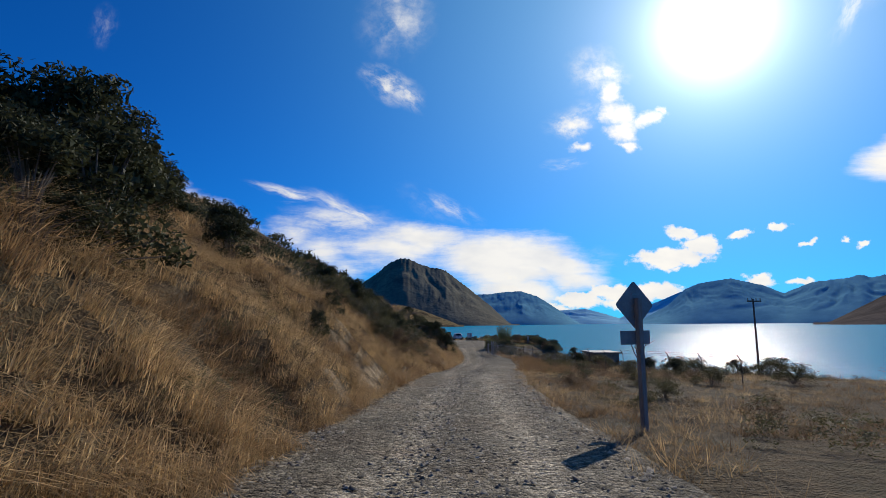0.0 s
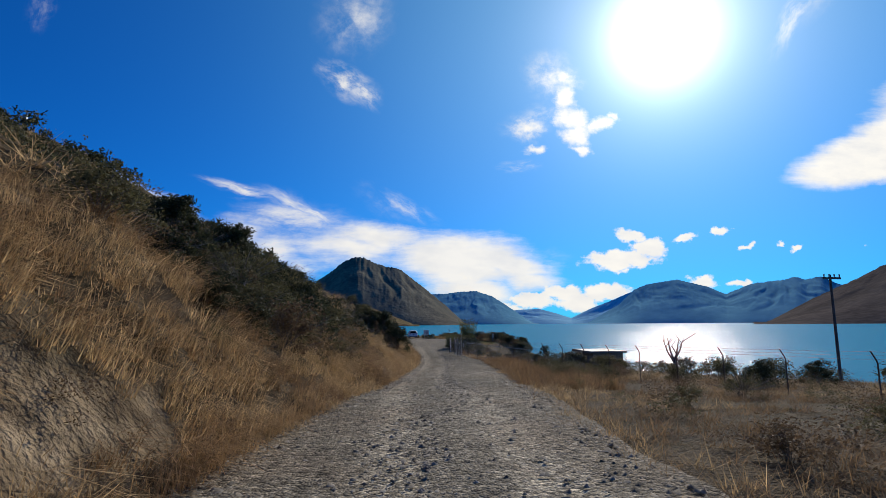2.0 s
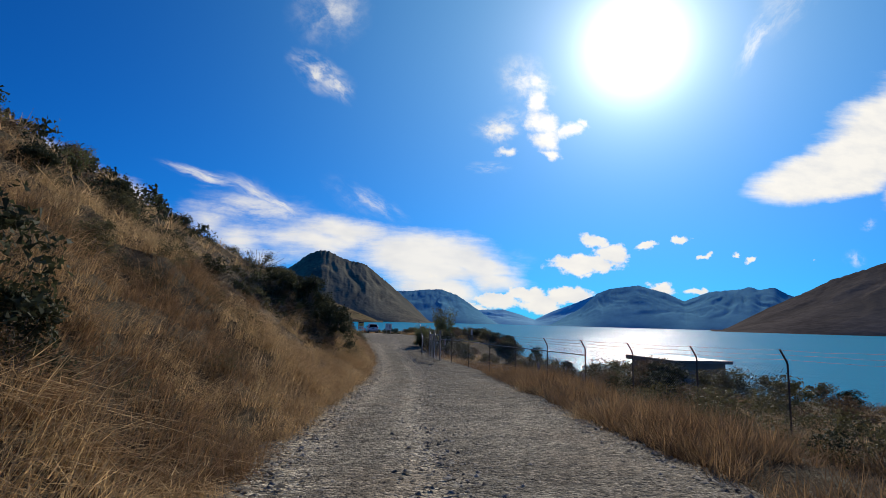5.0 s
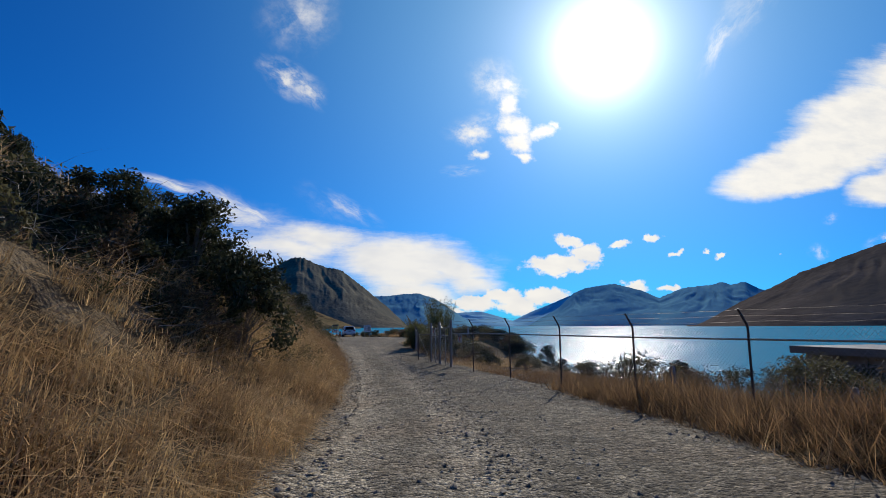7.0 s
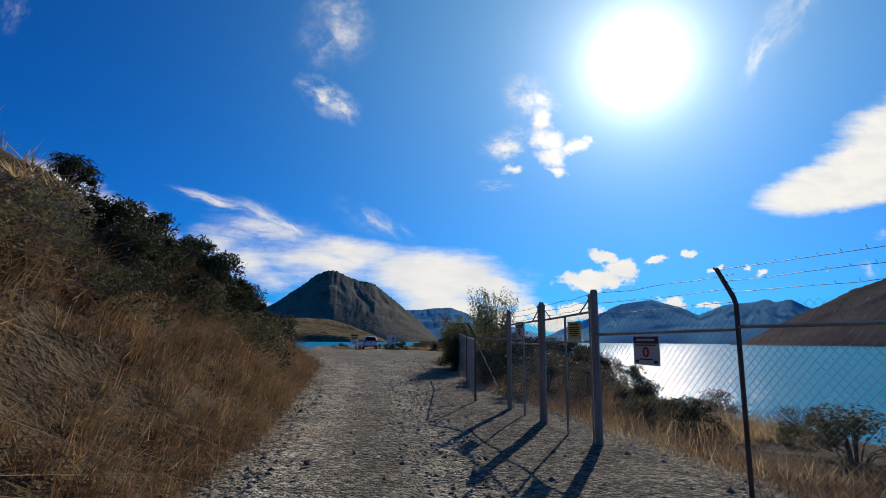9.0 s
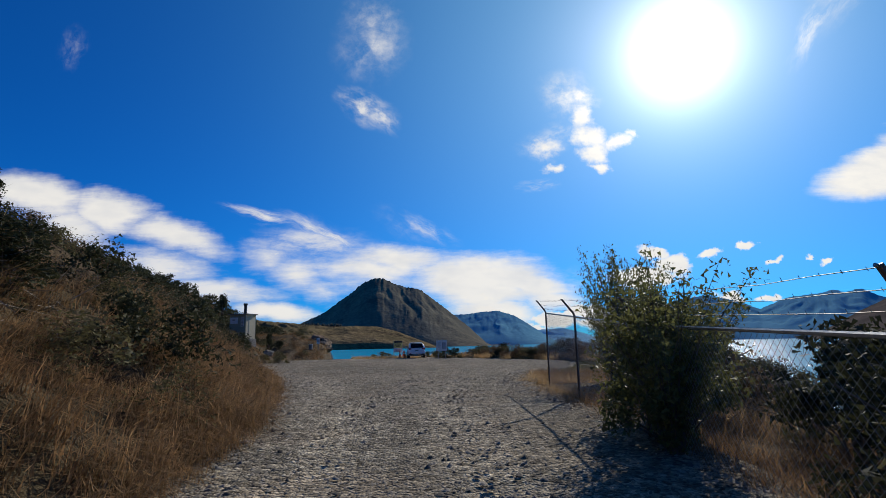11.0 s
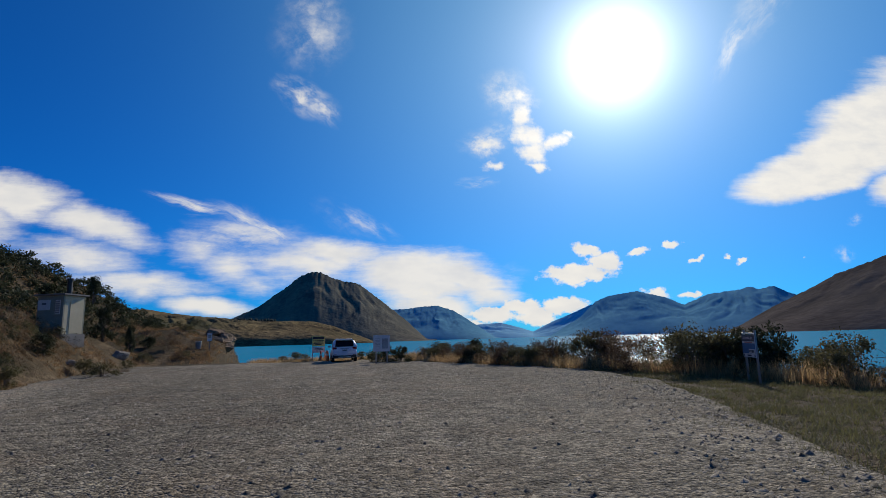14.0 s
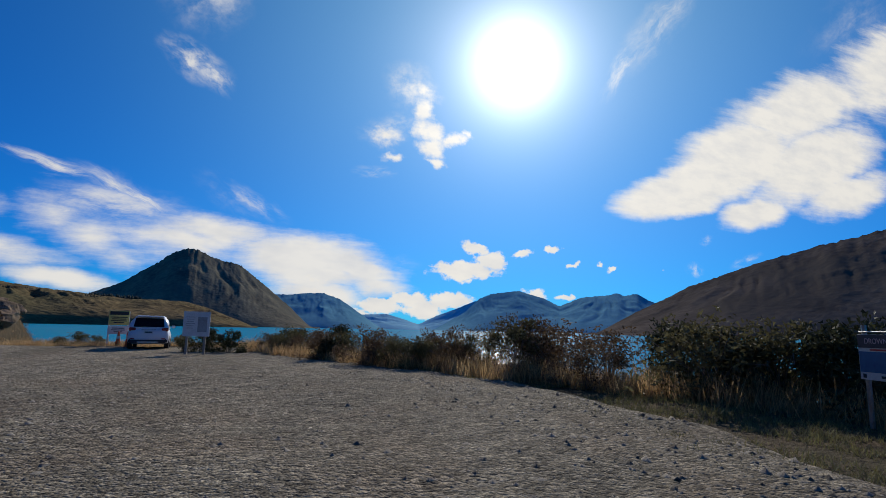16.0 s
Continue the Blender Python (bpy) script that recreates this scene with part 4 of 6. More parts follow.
# low twiggy clumps in the grass of the bank
for i in range(150):
    y = more.uniform(4, 46) if i < 90 else more.uniform(53.5, 66) if i < 126 else more.uniform(66, 100)
    x = float(left_edge(y)) - more.uniform(0.7, 5.0)
    strew(["olive", "russet", "thorn", "dark", "olive", "russet"][i % 6], x, y, more.uniform(0.3, 0.65) if i < 90 else more.uniform(0.45, 1.0), more.uniform(1.0, 1.5), i, 450 if i < 90 else 800)
for i in range(22):
    y = more.uniform(66.5, 80)
    x = float(left_edge(y)) - more.uniform(1.0, 3.6)
    strew("dark" if i % 3 else "olive", x, y, more.uniform(0.7, 1.3), more.uniform(0.9, 1.3), i, 1300)
for i in range(30):
    y = more.uniform(28, 38)
    x = float(left_edge(y)) - more.uniform(1.3, 6.5)
    strew("dark" if i % 4 else "olive", x, y, more.uniform(0.8, 1.4), more.uniform(0.9, 1.3), i, 1100)
# far hillside cover: one joined mesh of small clumps


def scrub_line(y):
    """How far from the road's edge the dark scrub begins."""
    return np.interp(y, [-10, 4, 7, 12.5, 15, 19, 23, 25.5, 27.5, 34.5, 36.5, 39, 49, 52, 62, 66, 75, 82, 100], [5.0, 4.0, 4.0, 5.5, 10, 11, 9.5, 4.2, 1.5, 1.5, 4.0, 9.0, 9.5, 1.9, 1.9, 2.2, 2.4, 2.5, 2.0])


def scrub_top(y):
    """How far up the slope the scrub reaches where the hill above is open grass."""
    return np.interp(y, [49, 52, 76, 82], [60, 4.6, 4.6, 60])


def clump_np(rs, x, y, h, wide, n, size, k=7):
    q, c = crown_points(n, h, h * wide, rs, k, 0.05, 0.42)
    q += np.array([x, y, 0])
    q[:, 2] += land(q[:, 0], q[:, 1]) * 0.6 + float(land(x, y)) * 0.4 - 0.12
    return leaves_np(q, size, rs)[0]


def bank_scrub():
    """The thicket over the near hillside, by leaf colour, with grey twigs standing out of it."""
    rs = np.random.RandomState(29)
    lots = {"dark": [], "olive": [], "russet": []}
    twigs = []
    n = 0
    while n < 1240:
        late = n >= 760
        y = rs.uniform(80, 126) if late else rs.uniform(50, 79) if n % 4 == 0 else rs.uniform(-4, 66)
        e = 1.2 + (16 if late else 24) * rs.rand() ** 1.3
        x = float(left_edge(y)) - e
        over = e - float(scrub_line(y))
        if e > float(scrub_top(y)) + 1.2 * vnoise(x * 0.7, y * 0.7, 1) or over < (-0.4 if late else 0.0) + 0.6 * vnoise(x * 0.5, y * 0.5, 3) or vnoise(x * 0.16, y * 0.16, 4) + 0.5 * vnoise(x * 0.5, y * 0.5, 2) < -0.24:
            continue
        near = (25.5 < y < 37 or 51 < y < 79) and e < 7
        h = rs.uniform(0.7, 1.5) * (0.62 if y > 50 and near else 0.85 if near else 0.7 if late else 1.0 if e < 13 else 0.85)
        k = rs.rand()
        kind = "dark" if k < (0.5 if near else 0.55 if late else 0.66) else "olive" if k < 0.86 else "russet"
        size = 0.030 + 0.0020 * e
        lots[kind].append(clump_np(rs, x, y, h, rs.uniform(0.6, 0.85), 420 if near else 300 if e < 14 else 190, size))
        if near or rs.rand() < 0.25:
            for _ in range(20 if near else 3):
                p = np.array([x + rs.normal() * 0.4, y + rs.normal() * 0.4, 0.0])
                p[2] = float(land(p[0], p[1])) + rs.uniform(0.1, 0.6) * h
                d = unit(1, rs)[0] * np.array([1, 1, 0.7]) + np.array([0.3, 0, 0.1])
                m = p + d * rs.uniform(0.2, 0.5)
                t = m + (d + unit(1, rs)[0] * 0.7) * rs.uniform(0.15, 0.35)
                for a, b, w in ((p, m, 0.008), (m, t, 0.0055)):
                    s = np.cross(b - a, unit(1, rs)[0])
                    s *= w / (np.linalg.norm(s) + 1e-6)
                    twigs.append(np.stack([a - s, a + s, b]))
        n += 1
    for kind, lot in lots.items():
        v = np.concatenate(lot)
        tagged(new("%s_bank_thicket" % kind, np_mesh("bank_thicket", v, np.arange(len(v)).reshape(-1, 3), M[kind + "_leaf"])), "dense %s scrub thicket over the hillside" % kind, "scrub", kind="stuff")
    v = np.concatenate(twigs)
    tagged(new("thicket_twigs", np_mesh("thicket_twigs", v, np.arange(len(v)).reshape(-1, 3), M["dry_twig"])), "bare grey twigs standing out of the thicket", "twigs", kind="stuff")


bank_scrub()


def hillside_scrub():
    rs = np.random.RandomState(3)
    vs, fs, base = [], [], 0
    n = 0
    while n < 1500:
        x, y = (rs.uniform(-95, -5), rs.uniform(-6, 190)) if n % 2 else (rs.uniform(-70, -6), rs.uniform(80, 200))
        e = float(left_edge(y)) - x
        if e < 5 or (y < 130 and e < 6.5):
            continue
        if vnoise(x * 0.09, y * 0.09, 2) + 0.25 * vnoise(x * 0.3, y * 0.3, 3) < (-0.22 if y > 95 else -0.08 if e > 12 else 0.04):
            continue
        if y > 150 and x > -12 or e > 85:
            continue
        h = rs.uniform(0.8, 2.0) * (1.0 if e > 14 else 0.8)
        q, c = crown_points(190 if e < 35 else 80, h, h * 0.8, rs, 9, 0.08, 0.42)
        q += np.array([x, y, float(land(x, y)) - 0.1])
        v, f = leaves_np(q, 0.072 * h + 0.02 + 0.0012 * e, rs)
        vs.append(v)
        fs.append(f + base)
        base += len(v)
        n += 1
    ob = new("hillside_scrub", np_mesh("hillside_scrub", np.concatenate(vs), np.concatenate(fs), M["dark_leaf"]))
    tagged(ob, "dark scrub covering the upper hillside", "scrub", kind="stuff")


hillside_scrub()
headland = np.random.RandomState(19)
for i in range(34):
    y = headland.uniform(137, 168)
    x = -6.5 - (y - 137) * 0.18 - headland.uniform(0.3, 11)
    strew(["dark", "olive", "russet", "dark"][i % 4], x, y, headland.uniform(0.7, 1.6), headland.uniform(1.1, 1.5), i)

# shrubs on the lake side of the road and along the fence
NEAR_SLOPE = [
    ("olive", 5.2, 13.5, 0.8, 1.2), ("olive", 6.8, 16.0, 0.9, 1.3), ("russet", 5.0, 19.5, 0.8, 1.2), ("olive", 8.0, 21.0, 1.0, 1.2), ("olive", 11.5, 22.5, 1.3, 1.2), ("olive", 7.0, 25.0, 0.8, 1.3),
    ("thorn", 10.0, 27.5, 1.2, 1.2), ("olive", 16.0, 24.0, 1.6, 1.2), ("olive", 18.5, 29.0, 1.9, 1.1), ("dark", 15.0, 33.5, 1.7, 1.0), ("olive", 17.6, 36.5, 1.8, 1.1), ("olive", 13.6, 37.5, 1.2, 1.2),
    ("dark", 16.6, 41.8, 1.6, 1.1), ("olive", 19.0, 42.5, 1.7, 1.2), ("russet", 13.2, 43.0, 1.1, 1.3), ("olive", 14.8, 46.5, 1.4, 1.2), ("dark", 12.5, 49.0, 1.1, 1.2), ("olive", 15.6, 51.0, 1.2, 1.2),
]
LOWER_SHELF = [
    ("olive", 13.0, 54.0, 1.3, 1.2), ("russet", 14.2, 52.4, 1.5, 1.2), ("olive", 14.6, 55.6, 1.4, 1.2), ("dark", 13.6, 50.4, 1.5, 1.2), ("olive", 14.9, 49.0, 1.4, 1.2), ("thorn", 11.0, 58.2, 1.5, 1.1),
    ("olive", 11.6, 61.6, 1.2, 1.2), ("olive", 10.6, 64.8, 1.4, 1.2), ("dark", 9.9, 68.2, 1.4, 1.2), ("olive", 10.2, 71.5, 1.6, 1.2), ("dark", 9.6, 66.4, 1.1, 1.1), ("thorn", 9.4, 70.0, 1.2, 1.1),
    ("olive", 20.5, 33.0, 1.8, 1.2), ("dark", 21.5, 38.5, 1.7, 1.1), ("olive", 24.0, 27.0, 2.0, 1.2), ("olive", 22.0, 20.0, 2.0, 1.2), ("dark", 18.0, 15.0, 1.9, 1.1), ("olive", 13.0, 14.0, 1.2, 1.2),
]
for k, x, y, h, w in NEAR_SLOPE + LOWER_SHELF:
    plant(k, x, y, h * float(np.interp(y, [10, 40, 50, 57, 62], [0.55, 0.75, 0.95, 0.85, 0.5])), w * 1.15, "", "lakeside shrubs")
# low scrub along the edge of the shelf above the water
for i in range(40):
    y = 41 + 1.08 * i + more.uniform(-0.3, 0.3)
    x = float(np.interp(y, DROP_Y, DROP_X)) - 0.6 + more.uniform(-1.1, 0.9)
    plant(["olive", "russet", "dark", "olive", "thorn"][i % 5], x, y, more.uniform(0.5, 1.0) * (0.55 if 61 < y < 73 else 1.0), more.uniform(1.3, 1.8), "low scrub bush on the brink above the lake", "shore edge scrub")
for i in range(130):
    y = more.uniform(6, 50)
    x = float(right_edge(y)) + more.uniform(1.6, 1.6 + max(float(np.interp(y, DROP_Y, DROP_X)) - float(right_edge(y)) - 3, 2) * more.rand() ** 0.6)
    strew(["olive", "russet", "thorn", "russet"][i % 4], x, y, more.uniform(0.28, 0.65), more.uniform(1.3, 2.0), i, 650)
for i in range(46):
    y = more.uniform(33, 58)
    x = float(right_edge(y)) + more.uniform(2.0, 5.5)
    strew(["olive", "russet", "dark", "olive"][i % 4], x, y, more.uniform(0.5, 0.95), more.uniform(1.2, 1.7), i, 1100)
for k, x, y, h, w in [("bright", 8.1, 76.4, 1.9, 1.0), ("olive", 8.9, 78.4, 1.7, 1.0), ("olive", 8.4, 73.2, 1.5, 0.9), ("dark", 8.9, 74.4, 1.4, 1.1), ("olive", 9.3, 71.6, 0.9, 1.1), ("olive", 8.0, 69.9, 0.7, 1.1), ("olive", 9.4, 67.4, 0.5, 1.4),
                      ("dark", 9.8, 76.2, 1.5, 1.1), ("olive", 10.2, 80.0, 1.7, 1.1), ("dark", 11.2, 83.0, 1.6, 1.2), ("olive", 12.0, 86.4, 1.5, 1.2)]:
    plant(k, x, y, h, w, "", "fence bushes")
for x, y, h, w in [(7.85, 76.0, 2.1, 0.95), (8.4, 76.9, 2.0, 1.0), (10.9, 84.8, 4.1, 0.56), (11.8, 85.6, 3.9, 0.62), (11.3, 86.6, 3.2, 0.7)]:
    plant("airy", x, y, h, w, "tall slender bush with small yellow-green leaves", "tall fence bushes")
for x, y, h, w in [(-27.4, 168.3, 4.8, 0.5), (-13.4, 137.2, 3.4, 0.5), (-11.4, 137.6, 2.6, 0.4)]:
    plant("tall", x, y, h, w, "small dark tree on the ridge behind the hut", "ridge trees")
# the belt of bushes between parking ground and lake
BELT_Y = [95, 99, 102, 106, 110, 114, 118, 122, 126]
BELT_X = [18.8, 19.6, 19.6, 18.6, 17.2, 15.6, 14.0, 12.4, 11.6]
belt = np.random.RandomState(12)
for i in range(64):
    y = belt.uniform(92.5, 127)
    x = float(np.interp(y, BELT_Y, BELT_X)) + belt.uniform(-0.5, 2.6)
    bearing = math.degrees(math.atan2(x - 9.4, y - 98.1))
    if 40.3 < bearing < 43.6:
        continue
    k = ["dark", "olive", "russet", "olive", "russet"][i % 5]
    plant(k, x, y, belt.uniform(1.2, 2.0) * (0.75 if y > 114 else 1.0), belt.uniform(0.95, 1.25), "", "parking ground bushes")
for x, y, h, w in [(16.5, 125.5, 2.4, 0.7), (14.2, 122.0, 2.0, 0.9), (19.2, 108.0, 2.3, 0.8), (20.4, 104.6, 2.9, 0.8), (23.0, 101.0, 3.0, 0.85), (21.5, 98.4, 2.6, 0.9), (25.5, 98.0, 2.6, 0.9)]:
    plant("dark", x, y, h * 0.78, w, "taller dark bush behind the parking ground", "parking ground bushes")
for x, y, h, w in [(2.4, 132.6, 0.9, 1.3), (3.0, 133.6, 0.7, 1.2), (1.4, 133.2, 0.6, 1.4), (8.0, 124.6, 0.9, 1.2), (8.9, 125.2, 1.3, 1.1), (9.8, 124.6, 1.2, 1.2), (7.4, 131.5, 0.8, 1.3), (8.6, 130.6, 1.0, 1.2), (-5.6, 118.2, 0.9, 1.3), (-7.6, 121.0, 1.0, 1.2), (-9.0, 119.5, 1.2, 1.2), (-12.6, 129.5, 1.6, 1.1), (-14.0, 134.0, 1.8, 1.0), (-8.4, 129.0, 0.7, 1.3), (-9.8, 136.0, 1.0, 1.2), (-11.0, 140.5, 1.2, 1.2)]:
    plant("olive" if h < 1.1 else "dark", x, y, h, w, "", "shore shrubs")


def blades(points, length, rs, per, width=0.010, lean=0.5, droop=0.0, spread=0.085, hang_down=0.0):
    """Blades of grass, thin and pointed, bending once as they droop, round the points; hang_down combs them down the slope."""
    n = len(points) * per
    base = np.repeat(points, per, 0) + np.concatenate([rs.normal(size=(n, 2)) * spread, np.zeros((n, 1))], 1)
    ln = np.repeat(length, per) * (0.5 + 0.7 * rs.rand(n))
    a = rs.rand(n) * 2 * math.pi
    out = np.stack([np.cos(a), np.sin(a), np.zeros(n)], 1) * (lean * (0.3 + rs.rand(n)))[:, None]
    if hang_down:
        x, y = points[:, 0], points[:, 1]
        fall = -np.stack([land(x + 0.4, y) - land(x - 0.4, y), land(x, y + 0.4) - land(x, y - 0.4), np.zeros(len(x))], 1) / 0.8
        out = out + np.repeat(np.clip(fall, -1.3, 1.3), per, 0) * hang_down
    side = np.stack([-np.sin(a), np.cos(a), np.zeros(n)], 1) * width
    bow = (droop * rs.rand(n))[:, None]
    tip = base + (out * (1 + 0.6 * bow) + np.array([0, 0, 0.95]) * (1 - bow)) * ln[:, None]
    if not hang_down:
        return np.stack([base - side, base + side, tip], 1).reshape(-1, 3), np.arange(3 * n).reshape(n, 3)
    mid = base + (out * 0.34 + np.array([0, 0, 0.62]) * (1 - 0.35 * bow)) * ln[:, None]
    v = np.stack([base - side, base + side, mid - side * 0.8, mid + side * 0.8, tip], 1).reshape(-1, 3)
    f = np.array([(0, 1, 3), (2, 3, 4)])[None] + 5 * np.arange(n)[:, None, None]
    return v, f.reshape(-1, 3)


def grass_field(name, pts, ln, per, mat, label, seed, width=0.010, lean=0.5, droop=0.0, spread=0.085, hang_down=0.0):
    rs = np.random.RandomState(seed)
    pts = np.asarray(pts)
    z = land(pts[:, 0], pts[:, 1]) - 0.03
    v, f = blades(np.concatenate([pts, z[:, None]], 1), np.asarray(ln), rs, per, width, lean, droop, spread, hang_down)
    tagged(new(name, np_mesh(name, v, f, mat)), label, "grass", kind="stuff")


def scatter(n, x_of, y0, y1, keep, seed):
    rs = np.random.RandomState(seed)
    y = rs.uniform(y0, y1, n)
    x = x_of(y, rs)
    ok = keep(x, y)
    return np.stack([x, y], 1)[ok], rs


pts, rs = scatter(22000, lambda y, r: left_edge(y) - 0.2 - 10.5 * r.rand(len(y)) ** 1.35, -1, 96,
                  lambda x, y: (vnoise(x * 0.5, y * 0.5, 1) + 0.7 * vnoise(x * 1.7, y * 1.7, 3) > -0.42) & (bare(x, y) < 0.55) & ((left_edge(y) - x) < scrub_line(y) + 1.0), 61)
size = 0.30 + 0.25 * rs.rand(len(pts)) + 0.8 * np.clip(vnoise(pts[:, 0] * 1.1, pts[:, 1] * 1.1, 3), 0, 1)
late = (pts[:, 1] > 61 + 8 * vnoise(pts[:, 0], pts[:, 1], 2)) & (left_edge(pts[:, 1]) - pts[:, 0] < 4.5)
dull = ~late & (vnoise(pts[:, 0] * 0.7, pts[:, 1] * 0.7, 0) > 0.08)
grass_field("russet_bank_grass", pts[late | dull], size[late | dull] * 0.85, 22, M["russet_grass"], "dry russet grass on the cut bank", 60, 0.0065, 0.7, 0.95, 0.09, 0.5)
pts, size = pts[~(late | dull)], size[~(late | dull)]
grass_field("bank_grass", pts, size, 23, M["grass"], "tall dry golden grass drooping on the cut bank", 62, 0.0065, 0.7, 0.98, 0.09, 0.5)
pts, rs = scatter(7500, lambda y, r: left_edge(y) - 6 - 44 * r.rand(len(y)) ** 1.3, -4, 180, lambda x, y: (vnoise(x * 0.25, y * 0.25, 1) > -0.3) & (bare(x, y) < 0.4), 63)
far = pts[:, 1] > 84
grass_field("far_hill_grass", pts[far], 0.4 + 0.35 * rs.rand(int(far.sum())), 14, M["russet_grass"], "dry russet tussock on the hill behind the parking ground", 59, 0.022, 1.0, 0.8)
pts = pts[~far]
grass_field("hill_grass", pts, 0.45 + 0.4 * rs.rand(len(pts)), 18, M["grass"], "dry golden tussock grass on the hillside", 64, 0.022, 1.0, 0.8)
pts, rs = scatter(10500, lambda y, r: right_edge(y) + 0.15 + np.maximum(np.interp(y, DROP_Y, DROP_X) - right_edge(y), 1.5) * r.rand(len(y)) ** 1.5, -1, 92, lambda x, y: (vnoise(x * 0.4, y * 0.4, 1) > -0.2) & ~((y > 62) & (y < 71) & (x < 7.4)), 65)
low = 0.16 + 0.30 * rs.rand(len(pts))
half = vnoise(pts[:, 0] * 0.35, pts[:, 1] * 0.35, 4) > -0.02
grass_field("verge_grass", pts[half], low[half], 26, M["grass"], "dry straw grass on the lakeside verge", 66, 0.0055, 1.0, 0.8)
grass_field("russet_verge_grass", pts[~half], low[~half], 30, M["russet_grass"], "dry russet grass on the lakeside verge", 58, 0.006, 1.1, 0.8)
pts, rs = scatter(2600, lambda y, r: right_edge(y) + 0.35 + 3.0 * r.rand(len(y)), 30, 58, lambda x, y: vnoise(x * 0.7, y * 0.7, 1) > -0.3, 57)
grass_field("berm_grass", pts, 0.35 + 0.4 * rs.rand(len(pts)), 24, M["russet_grass"], "tall dry russet grass on the berm beside the road", 56, 0.007, 0.8, 0.6)
pts, rs = scatter(3400, lambda y, r: right_edge(y) - 0.6 + 6.0 * r.rand(len(y)), 88, 112, lambda x, y: vnoise(x * 0.5, y * 0.5, 1) > -0.3, 67)
grass_field("mown_grass", pts, 0.07 + 0.09 * rs.rand(len(pts)), 26, M["verge"], "short green-brown grass beside the parking ground", 68, 0.007, 1.0)
pts, rs = scatter(3000, lambda y, r: np.interp(y, BELT_Y, BELT_X) - 0.9 + 2.5 * r.rand(len(y)), 94, 131, lambda x, y: y > 0, 69)
grass_field("bush_edge_grass", pts, 0.3 + 0.45 * rs.rand(len(pts)), 12, M["grass"], "tall straw grass at the foot of the bushes", 70, 0.010, 0.6)
pts, rs = scatter(2600, lambda y, r: left_edge(y) - 0.2 - 5 * r.rand(len(y)), 96, 140, lambda x, y: vnoise(x * 0.4, y * 0.4, 1) > -0.15, 71)
grass_field("parking_bank_grass", pts, 0.25 + 0.35 * rs.rand(len(pts)), 12, M["russet_grass"], "dry russet grass on the low parking bank", 72, 0.010, 1.0, 0.8)
pts, rs = scatter(1400, lambda y, r: -1 + 13 * r.rand(len(y)), 131.2, 135, lambda x, y: ~((x > 4.8) & (x < 7.3) & (y < 132)), 73)
grass_field("shore_grass", pts, 0.2 + 0.3 * rs.rand(len(pts)), 12, M["grass"], "dry grass along the shore edge", 74, 0.010, 0.7)

pts, rs = scatter(2200, lambda y, r: -5.2 - 12 * r.rand(len(y)), 136, 168, lambda x, y: vnoise(x * 0.5, y * 0.5, 1) > -0.3, 75)
grass_field("headland_grass", pts, 0.3 + 0.4 * rs.rand(len(pts)), 14, M["russet_grass"], "dry russet grass on the shore headland", 76, 0.012, 1.0, 0.7)


def loose_stones():
    """Pebbles and stones strewn over the gravel, half sunk: four faces each."""
    rs = np.random.RandomState(81)
    n = 62000
    y = np.concatenate([rs.uniform(2, 88, 34000), rs.uniform(80, 131, 28000)])
    u = rs.rand(n)
    edge = rs.rand(n) < 0.30
    u = np.where(edge, np.where(rs.rand(n) < 0.5, 0.13 * rs.rand(n), 1 - 0.13 * rs.rand(n)), u)
    crown = ~edge & (rs.rand(n) < np.interp(y, [70, 90], [0.6, 0.0]))
    u = np.where(crown, 0.5 + 0.09 * rs.normal(size=n), u)
    L, Rr = left_edge(y) - 0.3, right_edge(y) + 0.3
    x = L + (Rr - L) * u
    s = 0.009 + 0.030 * rs.rand(n) ** 3.5 + np.where(y > 86, 0.004 + 0.010 * rs.rand(n) ** 3, 0) + np.where(edge, 0.014 * rs.rand(n), 0)
    o = np.array([(1, 0, 0), (0, 1, 0), (-1, 0, 0), (0, -1, 0), (0, 0, 0.75)])
    v = o[None] * s[:, None, None] * (0.65 + 0.7 * rs.rand(n, 5, 1))
    v[:, 4, :2] = rs.normal(size=(n, 2)) * s[:, None] * 0.35
    a = rs.rand(n) * 6.28
    ca, sa = np.cos(a)[:, None], np.sin(a)[:, None]
    v = np.stack([v[..., 0] * ca * 1.4 - v[..., 1] * sa, v[..., 0] * sa * 1.4 + v[..., 1] * ca, v[..., 2]], -1)
    v += np.stack([x, y, road_z(y) + 0.042 + 0.05 * fbm(x * 0.7, y * 0.7, 3, 2)], 1)[:, None]
    f = (np.array([(0, 1, 4), (1, 2, 4), (2, 3, 4), (3, 0, 4)])[None] + 5 * np.arange(n)[:, None, None]).reshape(-1, 3)
    tagged(new("loose_stones", np_mesh("loose_stones", v.reshape(-1, 3), f, M["stone"])), "loose grey stones on the gravel", "stones", kind="stuff")


loose_stones()


